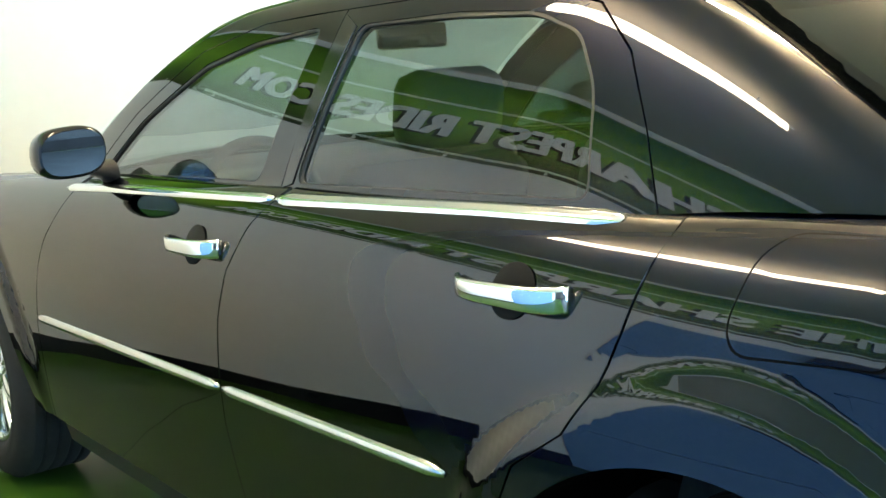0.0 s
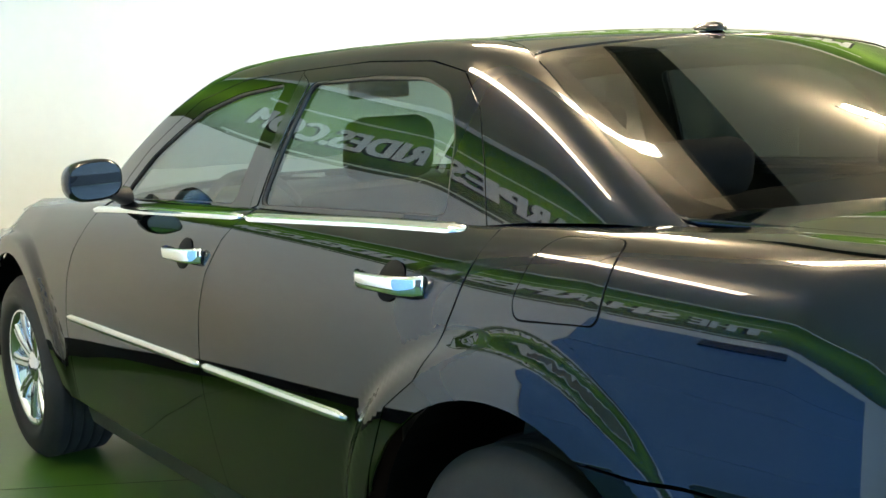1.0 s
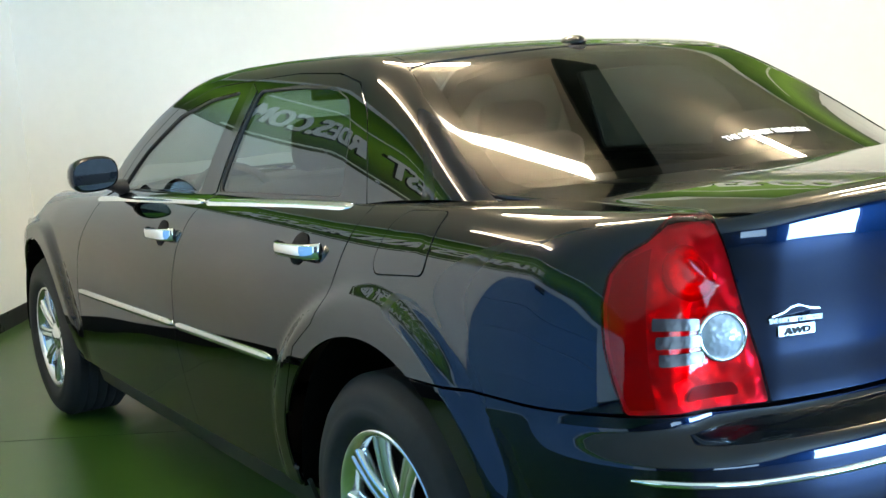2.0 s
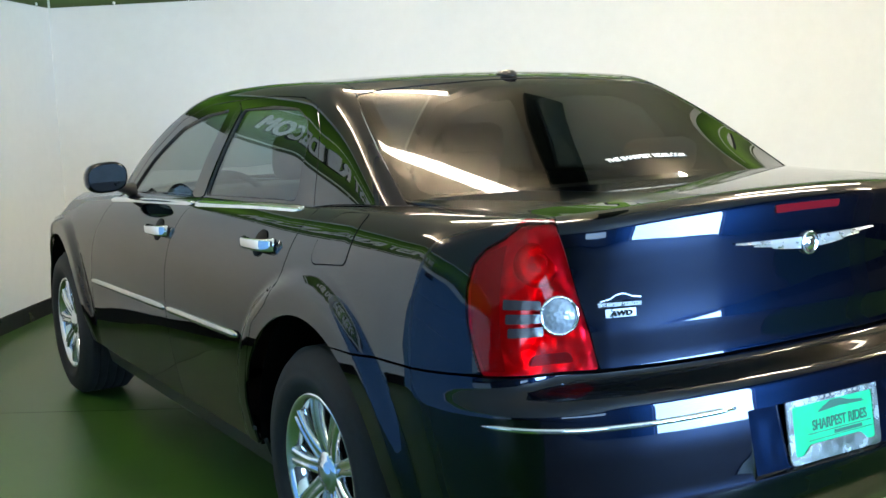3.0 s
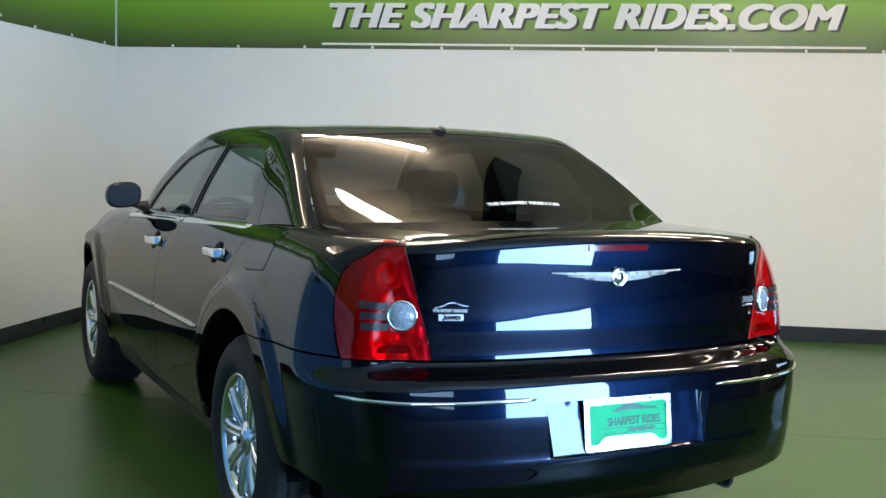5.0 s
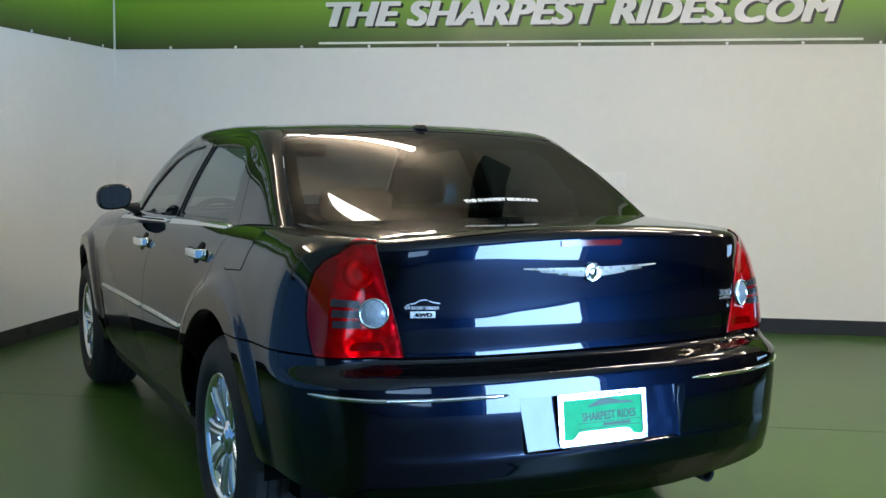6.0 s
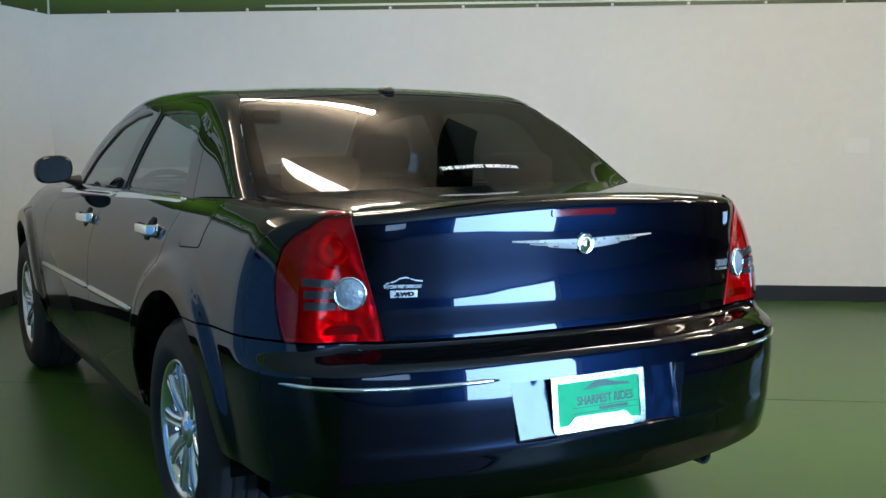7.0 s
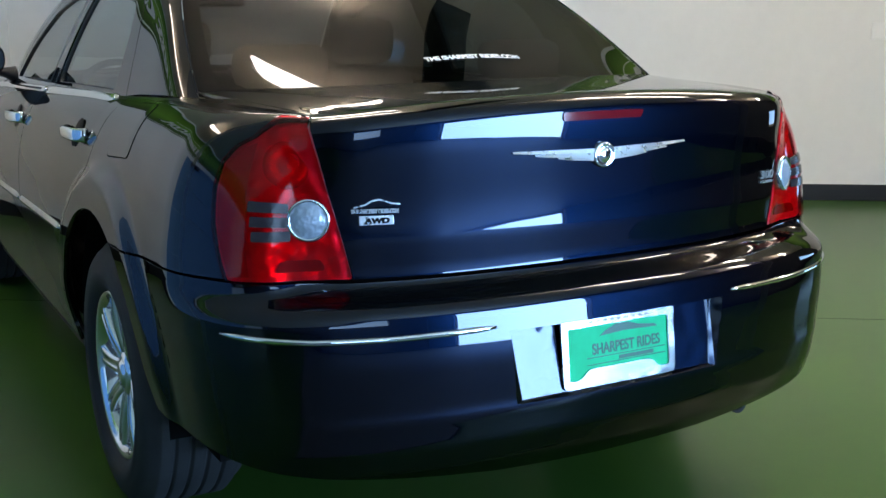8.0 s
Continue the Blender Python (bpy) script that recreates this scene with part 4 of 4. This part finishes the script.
MOULD = material("bright_door_moulding", (0.62, 0.62, 0.60), 0.22, 1.0)
for k, fn in ((0, ring), (1, mirrored(ring))):
    fl = k == 1
    strip("moulding", fn, side_poly([(1.585, 0.692), (2.328, 0.681)]), 0.026, MOULD, rear_doors[k], 0.010, fl, "bright metal rubbing strip")
    strip("moulding", fn, side_poly([(2.342, 0.681), (3.46, 0.664)]), 0.026, MOULD, front_doors[k], 0.010, fl, "bright metal rubbing strip")
    belt = [(y, z) for y, z in ((1.315, 1.102), (1.6, 1.096), (1.9, 1.086), (2.218, 1.0745))]
    strip("belt_moulding", fn, side_poly(belt), 0.031, CHROME, rear_doors[k], 0.008, fl, "chrome strip under the window")
    strip("belt_moulding", fn, side_poly([(2.236, 1.074), (2.7, 1.058), (3.05, 1.046), (3.36, 1.031)]), 0.024, CHROME, front_doors[k], 0.008, fl, "chrome strip under the window")
for sgn in (-1, 1):
    ln = [(sgn * float(u_of_x(0.335)), 0.6755), (sgn * float(u_of_x(0.55)), 0.672), (sgn * float(u_of_x(0.72)), 0.672), (sgn * float(u_of_y(0.26)), 0.680)]
    strip("chrome_strip", ring, ln, 0.013, CHROME, bumper, 0.006)

# number-plate recess
def rec_ring(k):
    """Loop round the recess: k = 0 on the skin, 1 on its floor."""
    lo = refine(REC, (0.16, 0.2))
    skin = [Vector(ring(np.array([math.copysign(u_at(abs(x) + 1e-6, z), x)]), np.array([z]))[0]) for x, z in lo]
    back = [Vector((x * 0.94, 0.037 + 0.19 * (z - 0.58), 0.579 + (z - 0.579) * 0.93)) for x, z in lo]
    return [a.lerp(q, k) for a, q in zip(skin, back)]


bm = bmesh.new()
loops = [[bm.verts.new(v) for v in rec_ring(k)] for k in (-0.02, 0.0, 0.08, 0.92, 1.0)]
for a, q in zip(loops, loops[1:]):
    for i in range(len(a)):
        bm.faces.new((a[i], a[(i + 1) % len(a)], q[(i + 1) % len(a)], q[i]))
floor_face = bm.faces.new(loops[-1])
bm.normal_update()
if floor_face.normal.y > 0:
    bmesh.ops.reverse_faces(bm, faces=list(bm.faces))
part("plate_recess", bm, RECESS, bumper)

PM = Matrix.Translation((0, 0.030, 0.583)) @ Matrix.Rotation(radians(90 - 7), 4, "X")
plate_ob = boxed("license_plate", (-0.150, -0.075, -0.001), (0.150, 0.075, 0.001), PLATEGREEN, car, PM, label="green dealer plate in a bright chrome frame")
fr = rounded([(-0.160, -0.083), (0.160, -0.083), (0.160, 0.083), (-0.160, 0.083)], 0.016, 4)
hole = rounded([(-0.143, -0.064), (-0.112, -0.064), (-0.088, -0.042), (0.088, -0.042), (0.112, -0.064), (0.143, -0.064), (0.143, 0.056), (-0.143, 0.056)], 0.008, 4)
panel("plate_frame", lambda a, b: np.stack([a, b, 0.006 + 0 * a], -1), fr, PLATEFRAME, plate_ob, step=(0.03, 0.03), thick=0.008, holes=[hole]).data.transform(PM)
lettering("plate_lettering", "SHARPEST RIDES", 0.026, PM @ Matrix.Translation((-0.075, -0.012, 0.002)), PLATEDARK, plate_ob, 0, 0.0006, 0.0004, 0.195)
bm = bmesh.new()
car_shape = [(-0.055, 0.030), (0.02, 0.034), (0.115, 0.031), (0.105, 0.038), (0.06, 0.043), (0.03, 0.052), (-0.005, 0.053), (-0.035, 0.041)]
bm.faces.new([bm.verts.new(PM @ Vector((x, y, 0.0022))) for x, y in car_shape])
part("plate_print", bm, PLATEDARK, plate_ob)
for y in (-0.018, -0.034):
    boxed("plate_print", (-0.09, y - 0.001, 0.0012), (0.135, y + 0.001, 0.002), PLATEDARK, plate_ob, PM)
boxed("plate_print", (0.0, -0.031, 0.0012), (0.10, -0.022, 0.002), PLATEDARK, plate_ob, PM)
for k in range(9):
    boxed("frame_print", (-0.085 + k * 0.02, 0.063, 0.0062), (-0.073 + k * 0.02, 0.069, 0.0066), material("grey_print", (0.38, 0.30, 0.24), 0.4) if k == 0 else bpy.data.materials["grey_print"], plate_ob, PM)

# winged emblem on the boot lid
def wing(sgn):
    bm = bmesh.new()
    for j, (x1, z0, h) in enumerate(((0.242, 0.006, 0.010), (0.185, -0.004, 0.009), (0.125, -0.013, 0.008))):
        n = 14
        top, bot = [], []
        for i in range(n + 1):
            t = i / n
            x = 0.018 + (x1 - 0.018) * t
            zt = 1.0225 + z0 + 0.006 * t + h * (1 - 0.35 * t) * 0.5
            zb = 1.0225 + z0 + 0.006 * t - h * (1 - t ** 3) * 0.5
            u = sgn * u_at(x, 1.02)
            s = ring(np.array([u]), np.array([1.02]))[0]
            for zz, row in ((zt, top), (zb, bot)):
                row.append((bm.verts.new((s[0], s[1] - 0.0085 + 0.0015 * j + (0.003 if row is top else 0.0), zz)), bm.verts.new((s[0], s[1] + 0.002, zz))))
        for i in range(n):
            bm.faces.new((top[i][0], top[i + 1][0], bot[i + 1][0], bot[i][0]))
            bm.faces.new((top[i][0], top[i][1], top[i + 1][1], top[i + 1][0]))
            bm.faces.new((bot[i][0], bot[i + 1][0], bot[i + 1][1], bot[i][1]))
    bmesh.ops.recalc_face_normals(bm, faces=bm.faces)
    return bm


emblem = part("emblem", wing(-1), SATIN, boot, "chrome winged badge with a round centre")
part("emblem_wing", wing(1), SATIN, emblem)
EM = Matrix.Translation((0, ring(np.array([0.0]), np.array([1.02]))[0][1], 1.018)) @ Matrix.Rotation(radians(90), 4, "X")
bm = bmesh.new()
lathe(bm, ((0.030, -0.003), (0.030, 0.008), (0.026, 0.012), (0.022, 0.009), (0.016, 0.008), (0.013, 0.012), (0.007, 0.013), (0.0002, 0.013)), 32, EM)
part("emblem_medallion", bm, CHROME, emblem, smooth=True)


def badge(text, x, z, size, width, parent, mat=SATIN, **more):
    m = ring_frame(math.copysign(u_at(abs(x), z), x), z)
    m = m @ Matrix.Translation((0, 0, 0.003))
    return lettering("badge", text, size, m, mat, parent, 0.1, 0.001, 0.0015, width, **more)


badge("300", 0.545, 0.914, 0.022, 0.062, boot, label="chrome numeral badge")
def pad(name, x, z, w, h, t, mat, lift=0.001):
    """A flat-backed bar on the rear skin."""
    m = ring_frame(math.copysign(u_at(abs(x), z), x), z)
    return boxed(name, (0, 0, lift), (w, h, lift + t), mat, boot, m, bevel=min(w, h, t) * 0.3)


pad("badge_bar", 0.548, 0.902, 0.058, 0.007, 0.003, SATIN)
pad("badge", -0.584, 0.900, 0.074, 0.020, 0.003, SATIN)
badge("AWD", -0.576, 0.9035, 0.0125, 0.056, boot, GLOSSBLACK).data.transform(Matrix.Translation((0, -0.0025, 0)))
badge("THE SHARPEST RIDES.COM", -0.600, 0.929, 0.0095, 0.102, boot, label="small chrome lettering")
m = ring_frame(-u_at(0.546, 0.945), 0.945)
pts = [(-0.052, -0.001), (-0.040, 0.0015), (-0.026, 0.004), (-0.012, 0.0115), (0.004, 0.0135), (0.016, 0.010), (0.030, 0.004), (0.050, 0.001)]
bm = bmesh.new()
rows = []
for x, y in pts:
    rows.append([bm.verts.new(m @ Vector((x, y + dy, dz))) for dy, dz in ((-0.0016, 0.0005), (-0.0016, 0.003), (0.0016, 0.003), (0.0016, 0.0005))])
for a, b in zip(rows, rows[1:]):
    for q in range(3):
        bm.faces.new((a[q], b[q], b[q + 1], a[q + 1]))
bmesh.ops.recalc_face_normals(bm, faces=bm.faces)
part("badge", bm, SATIN, boot, "thin chrome car-outline badge")
# high brake light
bl = [(-0.115, 1.100), (0.105, 1.100), (0.112, 1.118), (-0.115, 1.120)]
panel("brake_light", ring, rounded([(math.copysign(float(u_of_x(abs(x))), x), z) for x, z in bl], 0.006, 3), material("brake_lens", (0.16, 0.005, 0.010), 0.08), boot, step=(0.02, 0.01), thick=0.006, offset=0.004, label="narrow red high-level brake lamp")

# rear-window sticker
def on_rear_glass(x, y):
    return house_top(np.array([x]), np.array([y]))[0]


o, ey = Vector(on_rear_glass(0, 0.68)), Vector(on_rear_glass(0, 0.72)) - Vector(on_rear_glass(0, 0.68))
ey.normalize()
ex = Vector((1, 0, 0))
me_ob = lettering("sticker", "THE SHARPEST RIDES.COM", 0.024, Matrix.Translation((-0.147, 0, 0)), LETTER, rear_window, 0.1, 0.0015, 0.0, 0.294, label="white lettered sticker across the glass")
for v in me_ob.data.vertices:
    p = on_rear_glass(v.co.x, 0.683 + v.co.y * ey.y)
    v.co = Vector(p) + ex.cross(ey) * 0.001

# aerial fin
bm = bmesh.new()
fin_base = Vector(house_top(np.array([0.0]), np.array([1.40]))[0])
n = 14
rings_f = []
for k, (s, h) in enumerate(((1.0, -0.004), (1.0, 0.004), (0.86, 0.009), (0.60, 0.015), (0.22, 0.018))):
    rings_f.append([bm.verts.new(fin_base + Vector((0.030 * s * math.cos(2 * math.pi * i / n), 0.050 * s * math.sin(2 * math.pi * i / n) - 0.012 * (1 - s), h))) for i in range(n)])
for r, s in zip(rings_f, rings_f[1:]):
    for i in range(n):
        bm.faces.new((r[i], r[(i + 1) % n], s[(i + 1) % n], s[i]))
bm.faces.new(rings_f[-1])
part("antenna", bm, GLOSSBLACK, roof, smooth=True)


# door handles: chrome strap over a flat black disc for the cup's shade
CUPSHADE = material("cup_shade_black", (0.006, 0.006, 0.007), 0.7, Specular_IOR_Level=0.12)
def handle(door, sgn, y, z, length):
    u = sgn * float(u_of_y(y + length / 2))
    m = ring_frame(u, p_of(y + length / 2, z))
    o = m.translation.copy()
    ex = (m.to_3x3() @ Vector((1, 0, 0))).normalized()
    ey = (Vector((0, 0, 1)) - ex * ex.z).normalized()
    flat = Matrix((ex, ey, ex.cross(ey))).transposed().to_4x4()
    flat.translation = o
    cup = m
    if (flat.to_3x3() @ Vector((0, 0, 1))).x * sgn < 0:
        flat = flat @ Matrix.Diagonal((1, 1, -1, 1))
    m = flat
    fwd = 1 if ex.y > 0 else -1
    bm = bmesh.new()
    n = 16
    rows = []
    for i in range(n + 1):
        t = i / n
        x = (t - 0.5) * length * fwd
        h = 0.041 - 0.010 * t
        zo = 0.012 + 0.030 * (1 - (2 * t - 1) ** 4)
        row = []
        for c in range(12):
            a = 2 * math.pi * c / 12
            cy, cz = math.cos(a), math.sin(a)
            cy, cz = math.copysign(abs(cy) ** 0.6, cy), math.copysign(abs(cz) ** 0.6, cz)
            row.append(bm.verts.new(m @ Vector((x, cy * h / 2, zo - 0.008 + cz * 0.008))))
        rows.append(row)
    for r, s in zip(rows, rows[1:]):
        for c in range(12):
            bm.faces.new((r[c], r[(c + 1) % 12], s[(c + 1) % 12], s[c]))
    bm.faces.new(rows[0])
    bm.faces.new(rows[-1])
    bmesh.ops.recalc_face_normals(bm, faces=bm.faces)
    part("handle", bm, CHROME, door, "chrome strap door handle", True)
    # disc lies on the skin; the hollow's shade is in its black
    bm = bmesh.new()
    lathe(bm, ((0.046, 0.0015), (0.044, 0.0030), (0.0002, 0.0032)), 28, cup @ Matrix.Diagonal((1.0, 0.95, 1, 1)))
    part("cup_shade", bm, CUPSHADE, door, "flat black disc for the shaded cup behind the handle", True)


for k, sgn in ((0, -1), (1, 1)):
    handle(rear_doors[k], sgn, 1.335, 0.996, 0.243)
    handle(front_doors[k], sgn, 2.350, 0.966, 0.243)
# fuel flap
flap = rounded(side_poly([(0.86, 0.985), (1.055, 0.972), (1.075, 1.0), (1.06, 1.08), (1.03, 1.106), (0.87, 1.112)]), 0.02)
panel("fuel_flap", ring, flap, PAINT, quarter_panels[0], step=(0.03, 0.03), thick=0.006, offset=0.0016)
panel("fuel_flap_joint", ring, grown(flap, 0.0035), DARK, quarter_panels[0], step=(0.03, 0.03), thick=0, offset=0.0007)


# ---------- wheels ----------
def wheel(x, y, sgn):
    ob = part("wheel", wheel_tyre(), RUBBER, car, "chromed multi-spoke alloy wheel with a black tyre", True)
    ob.matrix_local = Matrix.Translation((x, y, HUB_Z)) @ (Matrix.Rotation(radians(-90), 4, "Y") if sgn < 0 else Matrix.Rotation(radians(90), 4, "Y"))
    bm = bmesh.new()
    lathe(bm, ((0.222, -0.19), (0.205, -0.15), (0.195, -0.02), (0.205, 0.028), (0.218, 0.044), (0.228, 0.050), (0.236, 0.046), (0.238, 0.034)), 64)
    part("rim", bm, RIM, ob, "chromed wheel rim", True)
    bm = bmesh.new()
    lathe(bm, ((0.20, -0.05), (0.06, -0.045), (0.0003, -0.045)), 40)
    part("brake_disc", bm, DARK, ob)
    spoke_me = spoke_mesh()
    for i in range(9):
        s = new("spoke", spoke_me)
        s.parent = ob
        s.matrix_local = Matrix.Rotation(2 * math.pi * (i + 0.25) / 9, 4, "Z")
    bm = bmesh.new()
    lathe(bm, ((0.070, 0.0), (0.064, 0.022), (0.046, 0.030), (0.034, 0.031), (0.032, 0.036), (0.012, 0.038), (0.0003, 0.038)), 36)
    part("hub_cap", bm, RIM, ob, smooth=True)
    return ob


def wheel_tyre():
    """Tyre turned about z, with sidewall steps and tread ribs."""
    bm = bmesh.new()
    prof = [(0.232, 0.036), (0.240, 0.052), (0.262, 0.064), (0.285, 0.069), (0.288, 0.067), (0.305, 0.066), (0.330, 0.058), (0.346, 0.046), (0.356, 0.030)]
    z = 0.024
    for k in range(5):
        prof += [(0.3645, z), (0.3660, z - 0.005), (0.3660, z - 0.030), (0.3645, z - 0.034), (0.3575, z - 0.036), (0.3575, z - 0.042)]
        z -= 0.0435
    prof += [(0.352, z), (0.33, z - 0.03), (0.29, z - 0.035), (0.235, z - 0.02)]
    lathe(bm, prof, 72)
    bmesh.ops.recalc_face_normals(bm, faces=bm.faces)
    return bm


_spoke = []


def spoke_mesh():
    if _spoke:
        return _spoke[0]
    bm = bmesh.new()
    rows = []
    for i in range(9):
        t = i / 8
        r = 0.050 + t * 0.166
        w = 0.017 + 0.013 * t ** 1.5 + 0.010 * (1 - t) ** 3
        lift = 0.020 + 0.018 * t + 0.006 * math.sin(math.pi * t)
        sect = [(-w, lift - 0.030), (-w * 1.02, lift - 0.006), (-w * 0.82, lift), (-w * 0.28, lift + 0.002), (0, lift - 0.007), (w * 0.28, lift + 0.002), (w * 0.82, lift), (w * 1.02, lift - 0.006), (w, lift - 0.030)]
        rows.append([bm.verts.new((r, y, z)) for y, z in sect])
    for a, b in zip(rows, rows[1:]):
        for k in range(len(a) - 1):
            bm.faces.new((a[k], b[k], b[k + 1], a[k + 1]))
    bmesh.ops.recalc_face_normals(bm, faces=bm.faces)
    me = bpy.data.meshes.new("spoke")
    bm.to_mesh(me)
    bm.free()
    me.materials.append(RIM)
    me.polygons.foreach_set("use_smooth", [True] * len(me.polygons))
    _spoke.append(me)
    return me


for y in (REAR_AXLE, FRONT_AXLE):
    for sgn in (-1, 1):
        wheel(sgn * 0.872, y, sgn)


def wheel_well(y, sgn):
    bm = bmesh.new()
    n = 24
    rows = []
    for x in (0.905, 0.55):
        rows.append([bm.verts.new((sgn * x, y + 0.478 * math.cos(a), HUB_Z + 0.478 * math.sin(a))) for a in [math.pi * (-0.02 + 1.04 * i / n) for i in range(n + 1)]])
    for i in range(n):
        bm.faces.new((rows[0][i], rows[0][i + 1], rows[1][i + 1], rows[1][i]))
    bm.faces.new(rows[1])
    part("wheel_arch_liner", bm, DARK, car)


for y in (REAR_AXLE, FRONT_AXLE):
    for sgn in (-1, 1):
        wheel_well(y, sgn)


# ---------- door mirrors ----------
def mirror(door, sgn):
    bm = bmesh.new()
    n = 26
    c = Vector((0.938, 3.09, 1.147))
    rows = []
    for k, (sc, dy) in enumerate(((0.90, -0.040), (1.0, -0.034), (1.03, -0.010), (0.98, 0.030), (0.80, 0.075), (0.45, 0.105), (0.05, 0.115))):
        row = []
        for i in range(n):
            a = 2 * math.pi * i / n
            cx, cz = math.cos(a), math.sin(a)
            cx, cz = math.copysign(abs(cx) ** 0.72, cx), math.copysign(abs(cz) ** 0.78, cz)
            x, z = cx * 0.082 * sc, cz * 0.064 * sc - 0.006 * cx
            row.append(bm.verts.new((sgn * (c.x + x), c.y + dy + 0.22 * x, c.z + z)))
        rows.append(row)
    for r, s in zip(rows, rows[1:]):
        for i in range(n):
            bm.faces.new((r[i], r[(i + 1) % n], s[(i + 1) % n], s[i]))
    bm.faces.new(rows[-1])
    bmesh.ops.recalc_face_normals(bm, faces=bm.faces)
    ob = part("mirror", bm, GLOSSBLACK, door, "dark door mirror housing", True)
    bm = bmesh.new()
    row = []
    for i in range(n):
        a = 2 * math.pi * i / n
        cx, cz = math.cos(a), math.sin(a)
        cx, cz = math.copysign(abs(cx) ** 0.72, cx), math.copysign(abs(cz) ** 0.78, cz)
        x, z = cx * 0.074, cz * 0.056 - 0.006 * cx
        row.append(bm.verts.new((sgn * (c.x + x), c.y - 0.042 + 0.32 * x - 0.03 * z, c.z + z)))
    f = bm.faces.new(row)
    bm.normal_update()
    if f.normal.y > 0:
        bmesh.ops.reverse_faces(bm, faces=[f])
    part("mirror_glass", bm, MIRROR, door, "door mirror glass")
    bm = bmesh.new()
    a0, a1 = Vector((sgn * 0.80, 3.16, 1.075)), Vector((sgn * 0.895, 3.10, 1.105))
    rows = []
    for t, (w, h) in ((0, (0.060, 0.040)), (0.5, (0.045, 0.022)), (1, (0.040, 0.018))):
        p = a0.lerp(a1, t)
        rows.append([bm.verts.new((p.x, p.y + math.cos(2 * math.pi * i / 12) * w, p.z + math.sin(2 * math.pi * i / 12) * h)) for i in range(12)])
    for r, s in zip(rows, rows[1:]):
        for i in range(12):
            bm.faces.new((r[i], r[(i + 1) % 12], s[(i + 1) % 12], s[i]))
    bmesh.ops.recalc_face_normals(bm, faces=bm.faces)
    part("mirror_foot", bm, BLACK, door, smooth=True)


mirror(front_doors[0], -1)
mirror(front_doors[1], 1)


# ---------- cabin ----------
def cushion(name, lo, hi, parent, tilt=0.0, bevel=0.05, mat=SEAT):
    lo, hi = Vector(lo), Vector(hi)
    c = Vector(((lo.x + hi.x) / 2, (lo.y + hi.y) / 2, lo.z))
    bm = bmesh.new()
    box(bm, lo - c, hi - c, None, bevel)
    bm.transform(Matrix.Translation(c) @ Matrix.Rotation(radians(tilt), 4, "X"))
    return part(name, bm, mat, parent, smooth=True)


for sx in (-0.38, 0.38):
    seat = cushion("front_seat", (sx - 0.26, 2.42, 0.36), (sx + 0.26, 2.95, 0.58), car)
    cushion("backrest", (sx - 0.25, 2.34, 0.56), (sx + 0.25, 2.48, 1.12), seat, 14)
    cushion("headrest", (sx - 0.14, 2.19, 1.13), (sx + 0.14, 2.30, 1.31), seat, 10, 0.05)
bench = cushion("rear_seat", (-0.66, 1.30, 0.36), (0.66, 1.85, 0.60), car)
cushion("backrest", (-0.66, 1.24, 0.56), (0.66, 1.40, 1.13), bench, 16)
for sx in (-0.40, 0.40):
    cushion("headrest", (sx - 0.14, 1.05, 1.13), (sx + 0.14, 1.15, 1.25), bench, 10, 0.04)
cushion("parcel_shelf", (-0.64, 0.72, 1.085), (0.64, 1.20, 1.115), car, 0, 0.01, BLACK)
cushion("dashboard", (-0.72, 3.20, 0.62), (0.72, 3.66, 1.045), car, 0, 0.06, BLACK)
bm = bmesh.new()
sw = Matrix.Translation((-0.38, 3.08, 0.95)) @ Matrix.Rotation(radians(68), 4, "X")
lathe(bm, [(0.185 + 0.016 * math.cos(2 * math.pi * k / 8), 0.016 * math.sin(2 * math.pi * k / 8)) for k in range(9)], 32, sw)
box(bm, (-0.18, -0.03, -0.02), (0.18, 0.03, 0.01), sw, 0.01)
part("steering_wheel", bm, BLACK, car, smooth=True)
cushion("inside_mirror", (-0.12, 2.84, 1.355), (0.12, 2.87, 1.425), car, 0, 0.012, GLOSSBLACK)


def headliner(x, y):
    return np.stack([x, y, house_z(x, y) - 0.03], -1)


panel("headliner", headliner, full([(0, 1.38), (0.5, 1.40), (0.52, 2.5), (0.52, 2.82), (0, 2.9)]), material("grey_headliner", (0.25, 0.25, 0.24), 0.9), car, step=(0.1, 0.1), thick=0)
# exhaust tip under the bumper
bm = bmesh.new()
lathe(bm, ((0.024, 0.14), (0.027, 0.0), (0.024, -0.002), (0.022, 0.02), (0.020, 0.12)), 24, Matrix.Translation((0.55, 0.20, 0.290)) @ Matrix.Rotation(radians(-90), 4, "X"))
part("exhaust_tip", bm, DARKSTEEL, car, smooth=True)

# saw-cut joints in the floor
for lo, hi in (((0.0, 3.2, 0.0006), (ROOM_A, 3.206, 0.0012)), ((6.6, 0.02, 0.0006), (6.606, ROOM_B, 0.0012))):
    tagged(room_box("trim", lo, hi, JOINT), "narrow dark joint sawn in the green floor", "floor joint", kind="structure")
